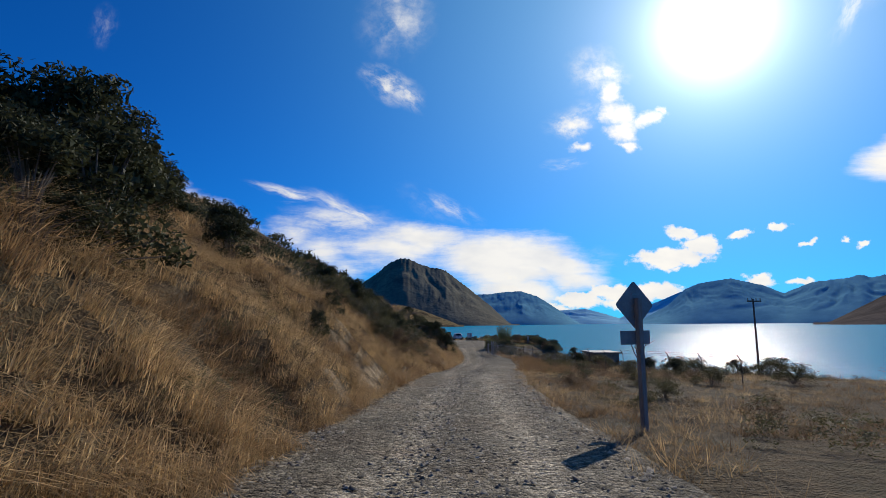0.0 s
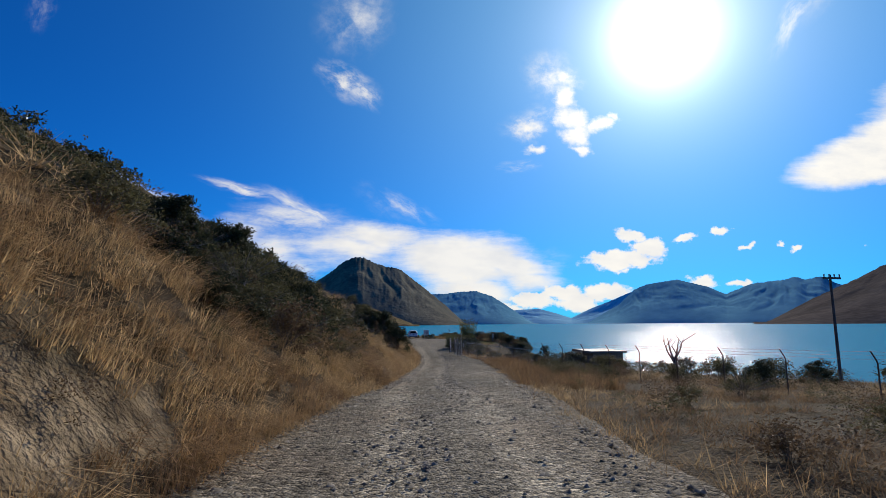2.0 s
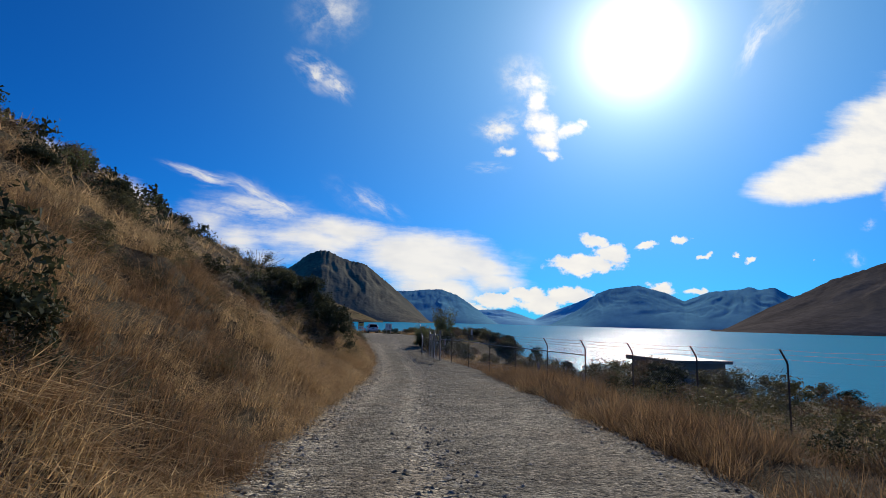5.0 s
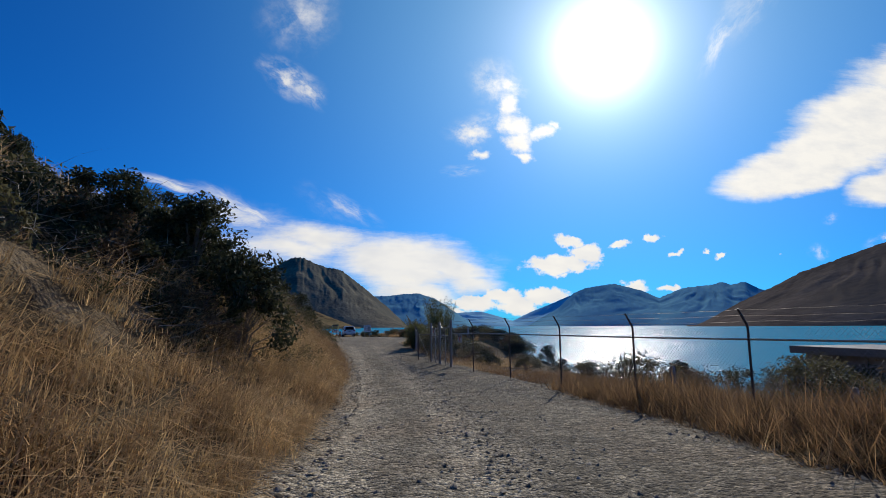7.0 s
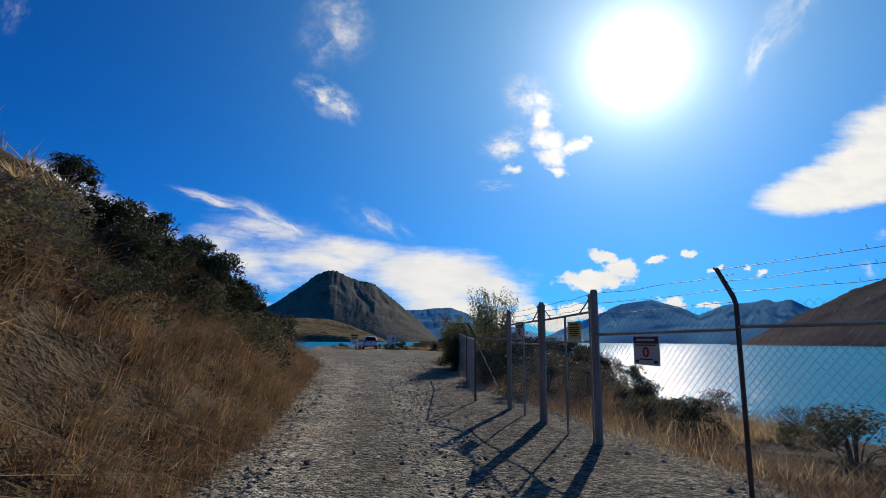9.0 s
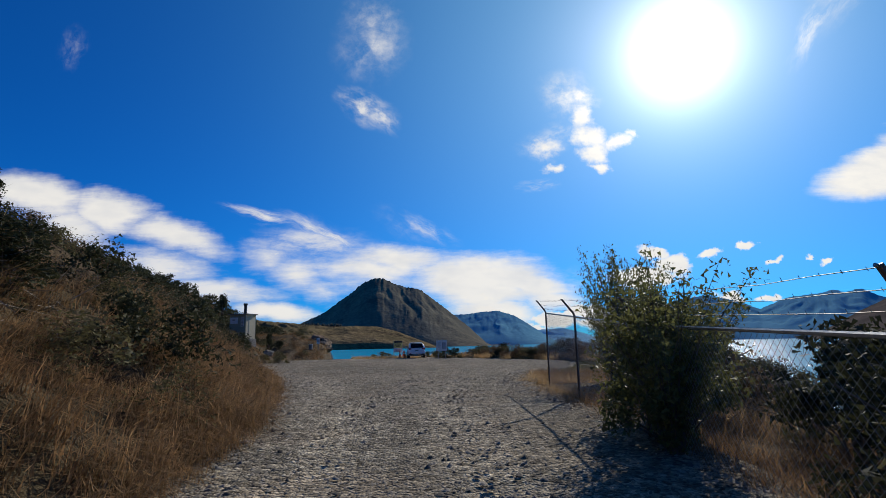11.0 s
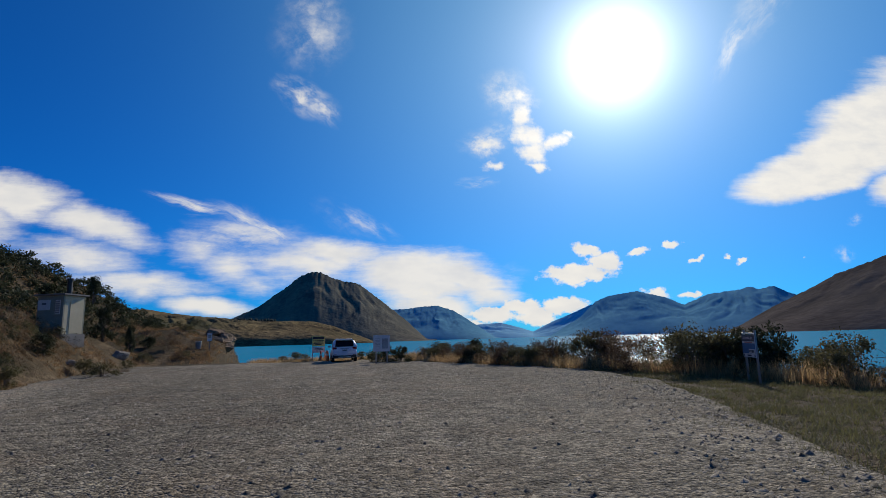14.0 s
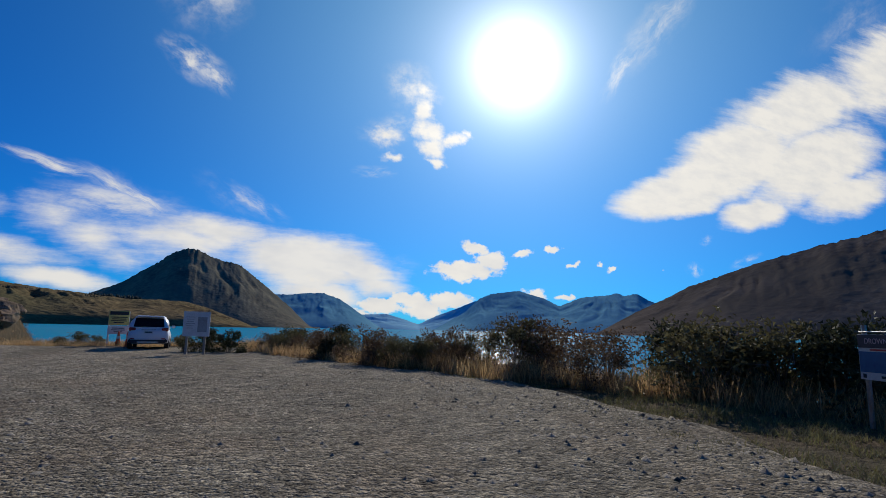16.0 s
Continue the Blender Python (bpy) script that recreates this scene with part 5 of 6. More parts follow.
def boulder(x, y, size, seed, label, mat="rock"):
    rs = np.random.RandomState(seed)
    bm = bmesh.new()
    bmesh.ops.create_icosphere(bm, subdivisions=3, radius=1.0)
    k = rs.rand(3) * 9
    # broken faces
    for n in unit(11, rs):
        cut = 0.62 + 0.25 * rs.rand()
        for v in bm.verts:
            over = v.co.dot(Vector(n)) - cut
            if over > 0:
                v.co -= Vector(n) * over
    for v in bm.verts:
        d = 1 + 0.25 * noise.noise(v.co * 1.3 + Vector(k)) + 0.12 * noise.noise(v.co * 4 + Vector(k))
        v.co = Vector((v.co.x * size[0], v.co.y * size[1], v.co.z * size[2])) * d
    me = bpy.data.meshes.new("boulder")
    bm.to_mesh(me)
    bm.free()
    me.materials.append(M[mat])
    ob = new("boulder", me)
    ob.matrix_basis = pose(x, y, float(land(x, y)) + size[2] * (0.35 if size[0] > 0.4 else 0.0), 0, 0, rs.rand() * 360)
    tagged(ob, label, "boulder", group="boulders")


boulder(-10.3, 132.7, (0.85, 0.6, 0.52), 1, "pale angular boulder at the parking ground edge")
boulder(-8.6, 121.4, (0.35, 0.3, 0.24), 2, "dark rounded boulder in dry grass")
for i, (x, y, s) in enumerate([(-6.3, 150, 0.8), (-6.6, 151.5, 1.0), (-7.2, 153, 1.2), (-7.6, 155, 1.1), (-6.9, 149, 0.7), (-8.4, 153.5, 1.3), (-7.6, 150.6, 0.9)]):
    boulder(x, y, (s * 1.1, s * 0.9, s * 0.62), 10 + i, "brown earthy rock outcrop on the shore bank", "earth_rock")
for i, (x, y, s) in enumerate([(0.9, 70.2, 0.18), (2.7, 74.5, 0.15)]):
    boulder(x, y, (s, s * 0.8, s * 0.7), 30 + i, "pale stone weathering out of the cut bank")


def branching(name, x, y, height, seed, mat, label, category, forks=5, leaf=None):
    """A bare trunk with forking limbs: trunk, limb parts."""
    rs = np.random.RandomState(seed)
    root = thing(name, x, y, float(land(x, y)) - 0.1, label=label, category=category)
    part("trunk", tubes_bm([([(0, 0, 0), (0.05, 0.02, height * 0.3), (0.0, 0.08, height * 0.5)], (0.036 * height, 0.030 * height, 0.026 * height), 8)]), M[mat], root)
    for i in range(forks):
        a = 2 * math.pi * (i + 0.4 * rs.rand()) / forks
        d = Vector((math.cos(a) * (0.35 + 0.3 * rs.rand()), math.sin(a) * 0.4, 0.9))
        p0 = Vector((0, 0.05, height * (0.38 + 0.1 * rs.rand())))
        p1 = p0 + d * height * 0.24
        p2 = p1 + Vector((d.x * 0.7, d.y * 0.6, 1.0)) * height * 0.26
        limbs = [([p0, p1, p2], (0.022 * height, 0.016 * height, 0.005 * height), 6)]
        for _ in range(3):
            q = p1.lerp(p2, rs.rand() * 0.8)
            limbs.append(([q, q + Vector((rs.normal() * 0.12, rs.normal() * 0.12, 0.10 + 0.1 * rs.rand())) * height], (0.009 * height, 0.003 * height), 5))
        part("limb", tubes_bm(limbs), M[mat], root)
    return root


branching("dead_tree", 15.7, 41.2, 2.5, 5, "dead_wood", "bare dead tree with forked grey limbs", "tree", 4)


def pine_row():
    """Shelter belts and tree lines on the far terraces."""
    rs = np.random.RandomState(91)
    vs, fs, base = [], [], 0
    for a0, e0, a1, e1, n in [(-19.5, 2.9, -9.5, 2.1, 120), (-17.5, 2.2, -13.0, 1.7, 60), (-10.5, 2.35, -6.6, 2.2, 70), (-22.0, 2.4, -15.5, 2.2, 70)]:
        for i in range(n):
            t = i / n
            az, el = radians(a0 + (a1 - a0) * t + rs.normal() * 0.05), e0 + (e1 - e0) * t
            s = np.clip(el / np.interp(math.degrees(az), [-24, -21, -17.9, -13.4, -9, -6.5], [2.6, 3.3, 3.4, 2.7, 2.3, 2.15]), 0.1, 1.0)
            d = 1500 + 700 * s - 20
            h = rs.uniform(9, 17)
            c = Vector((d * math.sin(az), d * math.cos(az), d * math.tan(radians(el)) - 6))
            k = 5
            ring = [c + Vector((math.cos(6.283 * j / k) * h * 0.3, math.sin(6.283 * j / k) * h * 0.3, 0)) for j in range(k)]
            vs += [*ring, c + Vector((0, 0, h))]
            fs += [(base + j, base + (j + 1) % k, base + k) for j in range(k)]
            base += k + 1
    tagged(new("far_pine_rows", np_mesh("far_pine_rows", np.array([tuple(v) for v in vs]), np.array(fs), M["pine"])), "dark pine shelter belts on the far terrace", "trees", kind="stuff")


pine_row()

for name, lot in JOINED.items():
    v = np.concatenate(lot)
    kind = {"olive_shrub_leaf": "olive", "russet_shrub_leaf": "russet", "dark_shrub_leaf": "dark"}[name]
    ob = new("low_%s_scrub" % kind, np_mesh("low_scrub", v, np.arange(len(v)).reshape(-1, 3), bpy.data.materials[name]))
    tagged(ob, "low %s scrub scattered in dry grass" % kind, "scrub", kind="stuff")


# ---- signs, fence and gate ----
def slab(name, w, h, mat, parent, x=0, y=0, z=0, thick=0.004, label="", bevel=0.0):
    """A flat plate in the xz plane, its centre at x, z, its face towards -y."""
    bm = box_bm(w, thick, h, x, y, z - h / 2, bevel)
    return part(name, bm, M[mat] if isinstance(mat, str) else mat, parent, label)


def text_part(words, size, x, y, z, mat, parent):
    cu = bpy.data.curves.new("lettering", "FONT")
    cu.body, cu.size, cu.align_x, cu.align_y, cu.extrude = words, size, "CENTER", "CENTER", 0.001
    tmp = bpy.data.objects.new("lettering", cu)
    me = bpy.data.meshes.new_from_object(tmp)
    bpy.data.objects.remove(tmp)
    me.transform(pose(x, y, z, 90, 0, 0))
    me.materials.clear()
    me.materials.append(M[mat])
    return hang("lettering", me, parent)


def warning_sign(x, y):
    """Diamond road sign seen from the back, on a squared timber post."""
    z = float(land(x, y))
    root = thing("road_sign", x, y, z + 0.13, 22, label="diamond road sign with plate, grey back on timber post", category="road sign")
    part("post", box_bm(0.10, 0.10, 2.45, 0.03, 0.0, -0.3, 0.008), M["post_wood"], root, "weathered squared timber post")
    side = 0.60
    bm = bmesh.new()
    r = side / math.sqrt(2)
    pts = []
    for k in range(4):
        a0 = math.pi / 2 * k
        for d in (-0.10, -0.05, 0, 0.05, 0.10):
            a = a0 + d
            rr = r * (0.93 if abs(d) == 0.10 else 0.955 if abs(d) == 0.05 else 0.965)
            pts.append((rr * math.cos(a), rr * math.sin(a)))
    lo = [bm.verts.new((px, 0.052, 2.03 + pz)) for px, pz in pts]
    hi = [bm.verts.new((px, 0.056, 2.03 + pz)) for px, pz in pts]
    bm.faces.new(lo)
    bm.faces.new(hi[::-1])
    for i in range(len(pts)):
        j = (i + 1) % len(pts)
        bm.faces.new((lo[i], hi[i], hi[j], lo[j]))
    part("sign_plate", bm, M["sign_back"], root, "dull grey back of diamond plate")
    part("plate_face", box_bm(0.5, 0.002, 0.5, 0, 0, 0), M["yellow"], root).matrix_basis = pose(0, 0.060, 2.03, 0, 45, 0) @ Matrix.Translation((0, 0, -0.25))
    part("lower_plate", box_bm(0.66, 0.004, 0.24, -0.02, 0.054, 1.34, 0.0), M["sign_back"], root, "dull grey back of oblong plate")
    for zz in (1.86, 2.2, 1.46):
        part("bracket", box_bm(0.16, 0.012, 0.03, 0.03, 0.048, zz), M["galv"], root)
    return root


warning_sign(3.60, 9.42)


def power_pole(x, y, height, arm, label, transformer=False):
    z = float(land(x, y))
    root = thing("power_pole", x, y, z, 10, label=label, category="power pole", group="power poles")
    part("pole", tubes_bm([([(0, 0, -0.5), (0, 0, height)], (0.085, 0.06), 10)]), M["bark"], root)
    part("crossarm", box_bm(arm, 0.09, 0.11, 0, -0.1, height - 0.25, 0.01), M["bark"], root)
    for k in (-0.45, -0.15, 0.15, 0.45):
        part("insulator", tubes_bm([([(k * arm, -0.1, height - 0.14), (k * arm, -0.1, height + 0.02)], (0.03, 0.04), 8)]), M["galv"], root)
    if transformer:
        part("transformer", tubes_bm([([(0.0, -0.3, height - 1.5), (0.0, -0.3, height - 0.7)], (0.24, 0.24), 12)]), M["galv"], root, "grey steel transformer tank")
    return root


power_pole(24.3, 40.3, 5.7, 1.2, "weathered timber power pole with crossarm above lakeside scrub")
power_pole(-39.5, 75.5, 3.9, 1.5, "timber power pole with crossarm and transformer on the hill", True)

FENCE_A, FENCE_D = Vector((7.99, 63.175)), Vector((0.1439, -0.9896))
posts = [FENCE_A + FENCE_D * s for s in (0, 2.83, 5.67, 8.5, 11.3, 13.9, 16.4, 18.9, 21.4, 23.9, 26.4, 28.9, 31.4, 34.0, 36.8, 39.6)]
north = [Vector(p) for p in ((7.05, 69.4), (7.62, 73.1), (8.0, 76.9), (8.42, 80.7), (8.86, 84.5))]


def fence_top(p):
    return float(np.interp(p.y, [20, 36, 46, 54.8, 63.2, 69.4, 75, 84.4], [2.28, 1.90, 1.67, 1.62, 1.62, 1.34, 1.45, 2.18]))


def fence_post(p, fence):
    """A steel pipe post whose upper end leans out over the road."""
    t = fence_top(p)
    g = float(land(p.x, p.y))
    lean = Vector((-0.15 if p.y < 75 else -0.22, 0.02, 0.0))
    a = Vector((p.x, p.y, 0))
    bm = tubes_bm([([a + Vector((0, 0, g - 0.3)), a + Vector((0, 0, t - 0.31)), a + Vector((0, 0, t - 0.25)) + lean * 0.12, a + lean + Vector((0, 0, t))], (0.021, 0.021, 0.021, 0.018), 8)])
    post = part("post", bm, M["rusty"], fence)
    for f in (0.25, 0.6, 0.95):
        q = a + lean * f + Vector((0, 0, t - 0.28 + 0.28 * f))
        part("wire_clip", tubes_bm([([q + Vector((-0.03, 0, 0.012)), q + Vector((0.03, 0, -0.012))], (0.010, 0.010), 6)]), M["galv"], post)
    return t


def wire(points, radius, mat, parent, name="wire", barbs=0.0, sag=0.02):
    tubes = []
    rs = np.random.RandomState(int(points[0][2] * 1000) % 9999)
    for a, b in zip(points[:-1], points[1:]):
        a, b = Vector(a), Vector(b)
        n = 8
        line = [a.lerp(b, k / n) + Vector((0, 0, -sag * 4 * (k / n) * (1 - k / n) + (rs.normal() * 0.006 if barbs and 0 < k < n else 0))) for k in range(n + 1)]
        tubes.append((line, [radius] * (n + 1), 4))
        if barbs:
            m = int((b - a).length / barbs)
            for k in range(m):
                q = a.lerp(b, (k + 0.5) / m)
                tubes.append(([q + Vector((0, 0.006, 0.011)), q - Vector((0, 0.006, 0.011))], (radius * 0.7, radius * 0.7), 3))
    return part(name, tubes_bm(tubes), M[mat], parent)


def chain_link(a, b, za0, za1, zb0, zb1, parent, pitch=0.075, wire_r=0.0012):
    """Diamond netting between two uprights, woven of straight wires."""
    w = (b - a).length
    n = int(w / pitch)
    h = ((za1 - za0) + (zb1 - zb0)) / 2
    vs, fs = [], []
    d = (b - a) / w
    nrm = Vector((-d.y, d.x))
    k = h / pitch * pitch

    def place(u, v):
        t = u / w
        z = (za0 + (zb0 - za0) * t) * (1 - v / h) + (za1 + (zb1 - za1) * t) * (v / h)
        p = a + d * u
        return Vector((p.x, p.y, z))

    for s in range(-int(h / pitch) - 1, n + 1):
        for sgn in (1, -1):
            u0, v0, u1, v1 = s * pitch, 0.0, s * pitch + h, h
            if sgn < 0:
                u0, u1 = w - u0, w - u1
            lo, hi = 0.0, 1.0
            du = u1 - u0
            for edge in ((0.0, 1), (w, -1)):
                t = (edge[0] - u0) / du
                if (du > 0) == (edge[1] > 0):
                    lo = max(lo, t)
                else:
                    hi = min(hi, t)
            if hi - lo < 0.02:
                continue
            p, q = place(u0 + du * lo, h * lo), place(u0 + du * hi, h * hi)
            along = (q - p).normalized()
            up = Vector((nrm.x, nrm.y, 0)).cross(along) * wire_r
            out = Vector((nrm.x, nrm.y, 0)) * wire_r
            i = len(vs)
            vs += [p + up, p + out, p - up, p - out, q + up, q + out, q - up, q - out]
            fs += [(i + m, i + (m + 1) % 4, i + 4 + (m + 1) % 4, i + 4 + m) for m in range(4)]
    return hang("netting", np_mesh("netting", np.array([tuple(v) for v in vs]), np.array(fs), M["galv"]), parent)


def build_fence(line, label, net_from=0):
    root = thing("security_fence", 0, 0, 0, label=label, category="fence", group="lakeside fences")
    tops = [fence_post(p, root) for p in line]
    for f, name in ((0.25, "barbed_wire"), (0.6, "barbed_wire"), (0.95, "barbed_wire")):
        wire([(p.x - (0.15 if p.y < 75 else 0.22) * f, p.y + 0.02 * f, t - 0.28 + 0.28 * f) for p, t in zip(line, tops)], 0.0026, "rusty", root, name, 0.16)
    for p, q, tp, tq in zip(line[:-1], line[1:], tops[:-1], tops[1:]):
        if p.y > 50:
            part("rail", tubes_bm([([(p.x, p.y, tp - (0.50 if p.y < 66 else 0.33)), (q.x, q.y, tq - (0.50 if q.y < 66 else 0.33))], (0.016, 0.016), 6)]), M["galv"], root)
        if q.y > 44 or p.y > 44:
            chain_link(p, q, float(land(p.x, p.y)) + 0.06, tp - 0.31, float(land(q.x, q.y)) + 0.06, tq - 0.31, root)
    return root


build_fence(posts, "rusty steel chain-link fence with barbed wire arms along the lake")
build_fence(north, "rusty chain-link fence with barbed wire beyond the gate")
# a pale stay from the first post beyond the gate
GP = [Vector(p) for p in ((7.66, 65.28), (7.53, 66.87), (7.454, 68.44))]


def round_post(p, top, radius, label):
    g = float(land(p.x, p.y))
    h = top - g
    root = thing("gate_post", p.x, p.y, g, label=label, category="gate post", group="gate posts")
    bm = tubes_bm([([(0, 0, -0.4), (0, 0, h * 0.5), (0, 0, h - 0.03), (0, 0, h)], (radius, radius * 0.98, radius * 0.95, radius * 0.7), 14)])
    part("timber", bm, M["post_wood"], root)
    for f in (0.55, 0.72, 0.88, 0.96):
        part("staple", tubes_bm([([(-radius - 0.015, -0.03, h * f), (-radius - 0.015, 0.03, h * f)], (0.012, 0.012), 6)]), M["galv"], root)
    return g


GTOP = (1.62, 1.57, 1.54)
for p, t, r in zip(GP, GTOP, (0.047, 0.044, 0.040)):
    round_post(p, t, r, "round grey timber gate post with wire staples")


def gate_leaf(a, b, za, zb, name_label):
    """A pipe-framed gate leaf with netting, raised stiles and diagonal stays for barbed wire."""
    d = (b - a).normalized()
    a2, b2 = a + d * 0.11, b - d * 0.09
    root = thing("gate", 0, 0, 0, label=name_label, category="gate", group="gate leaves")
    ga, gb = float(land(a.x, a.y)) + 0.06, float(land(b.x, b.y)) + 0.06
    top, mid = (za - 0.27, zb - 0.27), (za - 0.63, zb - 0.59)
    V = lambda p, z: (p.x, p.y, z)
    part("stile", tubes_bm([([V(a2, ga), V(a2, za - 0.04)], (0.019, 0.019), 8)]), M["galv"], root)
    part("stile", tubes_bm([([V(b2, gb), V(b2, zb - 0.04)], (0.019, 0.019), 8)]), M["galv"], root)
    part("top_rail", tubes_bm([([V(a2, top[0]), V(b2, top[1])], (0.015, 0.015), 8)]), M["galv"], root)
    part("middle_rail", tubes_bm([([V(a2, mid[0]), V(b2, mid[1])], (0.015, 0.015), 8)]), M["galv"], root)
    part("bottom_rail", tubes_bm([([V(a2, ga), V(b2, gb)], (0.015, 0.015), 8)]), M["galv"], root)
    m = (a2 + b2) / 2
    part("middle_bar", tubes_bm([([V(m, (ga + gb) / 2), V(m, (top[0] + top[1]) / 2)], (0.016, 0.016), 8)]), M["galv"], root)
    for p, q, z, zt in ((a2, b2, za, top[0]), (b2, a2, zb, top[1])):
        e = p + (q - p).normalized() * 0.27
        part("stay", tubes_bm([([V(p, z - 0.10), V(e, zt)], (0.010, 0.010), 6)]), M["galv"], root)
    chain_link(a2, b2, ga, top[0], gb, top[1], root, 0.06)
    for f in (0.05, 0.13, 0.21):
        wire([V(a2, za - f), V(b2, zb - f)], 0.003, "rusty", root, "barbed_wire", 0.12)
    return root


gate_leaf(GP[0], GP[1], GTOP[0], GTOP[1], "steel pipe gate leaf with chain-link and barbed wire")
gate_leaf(GP[1], GP[2], GTOP[1], GTOP[2], "steel pipe gate leaf with chain-link and barbed wire")
closing = thing("security_fence", 0, 0, 0, label="short chain-link bay between gate post and fence", category="fence", group="lakeside fences")
for a, b, za, zb in ((GP[0], posts[0], GTOP[0], fence_top(posts[0])), (north[0], GP[2], fence_top(north[0]), GTOP[2])):
    chain_link(a, b, float(land(a.x, a.y)) + 0.06, za - 0.31, float(land(b.x, b.y)) + 0.06, zb - 0.31, closing)
    part("rail", tubes_bm([([(a.x, a.y, za - (0.55 if a.y < 66 else 0.33)), (b.x, b.y, zb - 0.52)], (0.016, 0.016), 6)]), M["galv"], closing)
    for f in (0.05, 0.17, 0.29):
        wire([(a.x, a.y, za - f), (b.x, b.y, zb - f)], 0.003, "rusty", closing, "barbed_wire", 0.14)
part("stay", tubes_bm([([(7.05, 69.4, 1.0), (7.36, 68.78, 0.1)], (0.009, 0.009), 6)]), M["galv"], closing, "pale diagonal pipe stay")


def gate_notice(p, z, w, h, kind):
    """A notice wired to the gate netting, facing the road."""
    root = thing("notice_sign", p.x, p.y, z, -86, category="sign", group="gate notices",
                 label="white prohibition notice with dark heading on the gate" if kind == "white" else "yellow notice with unreadable black text on the gate" if kind == "yellow" else "small white notice on the fence netting")
    slab("panel", w, h, "yellow" if kind == "yellow" else "white", root, 0, 0, 0, 0.006, bevel=0.002)
    if kind == "yellow":
        slab("footer", w * 0.98, h * 0.16, "white", root, 0, -0.006, -h * 0.40, 0.004)
        for i, (bw, bz) in enumerate(((0.6, 0.36), (0.75, 0.22), (0.8, 0.12), (0.7, 0.02), (0.78, -0.08), (0.5, -0.18))):
            slab("text_bar", w * bw, h * (0.05 if i else 0.08), "ink", root, 0, -0.006, h * bz, 0.004)
    else:
        slab("heading", w * 0.94, h * 0.22, "maroon", root, 0, -0.006, h * 0.35, 0.004)
        slab("text_bar", w * 0.7, h * 0.08, "white", root, 0, -0.010, h * 0.36, 0.003)
        slab("text_bar", w * 0.8, h * 0.04, "red", root, 0, -0.006, h * 0.18, 0.004)
        ring = bmesh.new()
        pts = [(0.15 * h * math.cos(6.2832 * k / 20), -0.006, -0.05 * h + 0.15 * h * math.sin(6.2832 * k / 20)) for k in range(21)]
        vs, fs = tube_np(pts, [0.018 * h / 0.5] * 21, 5)
        made = [ring.verts.new(v) for v in vs]
        for f in fs:
            ring.faces.new([made[i] for i in f])
        part("red_ring", ring, M["red"], root)
        slab("text_bar", w * 0.5, h * 0.04, "ink", root, 0, -0.006, -h * 0.3, 0.004)
        for s in (-0.36, 0.36):
            slab("emblem", w * 0.12, h * 0.1, "ink", root, s * w, -0.006, -h * 0.38, 0.004)
    return root


side = Vector((-0.035, 0.0))
gate_notice(GP[1] + (GP[2] - GP[1]) * 0.57 + side, 1.16, 0.375, 0.29, "white")
gate_notice(GP[0] + (GP[1] - GP[0]) * 0.30 + side, 1.11, 0.37, 0.27, "yellow")
gate_notice(posts[0] + (GP[0] - posts[0]) * 0.54 + side, 0.90, 0.46, 0.30, "small")


# ---- low lakeside building ----
def pump_house():
    x, y = 16.2, 57.3
    g = -2.0
    root = thing("pump_house", x, y, g, -90, label="low stained concrete building with flat pale roof", category="building")
    w, d, h = 3.6, 2.2, 2.62
    for sx, sy, px, py in ((w, 0.18, w / 2, 0), (w, 0.18, w / 2, d), (0.18, d - 0.19, 0.09, d / 2), (0.18, d - 0.19, w - 0.09, d / 2)):
        part("wall", box_bm(sx, sy, h, px, py, 0, 0.01), M["concrete"], root)
    part("roof", box_bm(w + 0.5, d + 0.6, 0.14, w / 2, d / 2, h, 0.02), M["roofing"], root, "pale overhanging flat roof")
    part("fascia", box_bm(w + 0.54, 0.05, 0.2, w / 2, -0.33, h - 0.06, 0.008), M["roofing"], root)
    for k in range(5):
        part("wall_joint", box_bm(0.03, 0.03, h - 0.1, 0.3 + k * 0.75, -0.1, 0.02), M["roofing"], root)


pump_house()


def marker_post(x, y, h):
    root = thing("marker_post", x, y, float(land(x, y)) - 0.1, 15, label="short weathered timber marker post in grass", category="post", group="marker posts")
    part("shaft", box_bm(0.10, 0.10, h, 0, 0, 0, 0.012), M["post_wood"], root)
    part("cap", box_bm(0.085, 0.085, 0.02, 0, 0, h + 0.002, 0.006), M["post_wood"], root)


marker_post(10.4, 55.2, 0.85)
marker_post(10.7, 51.2, 0.7)

# ---- parking ground ----


def loft(rings):
    """A closed skin through rings of equal count."""
    bm = bmesh.new()
    made = [[bm.verts.new(p) for p in r] for r in rings]
    n = len(rings[0])
    for a, b in zip(made[:-1], made[1:]):
        for i in range(n):
            bm.faces.new((a[i], a[(i + 1) % n], b[(i + 1) % n], b[i]))
    bm.faces.new(made[0][::-1])
    bm.faces.new(made[-1])
    bmesh.ops.recalc_face_normals(bm, faces=bm.faces[:])
    for f in bm.faces:
        f.smooth = True
    return bm


def body_ring(y, hw, z0, z1, tuck=0.9, n=6):
    """A rounded section across the car: half width, sill and shoulder heights."""
    r = []
    for x, z in ((-0.72, 0), (-0.96, 0.10), (-1, 0.38), (-0.985, 0.62), (-tuck, 0.93), (-tuck * 0.86, 1), (tuck * 0.86, 1), (tuck, 0.93), (0.985, 0.62), (1, 0.38), (0.96, 0.10), (0.72, 0)):
        r.append((x * hw, y, z0 + (z1 - z0) * z))
    return r


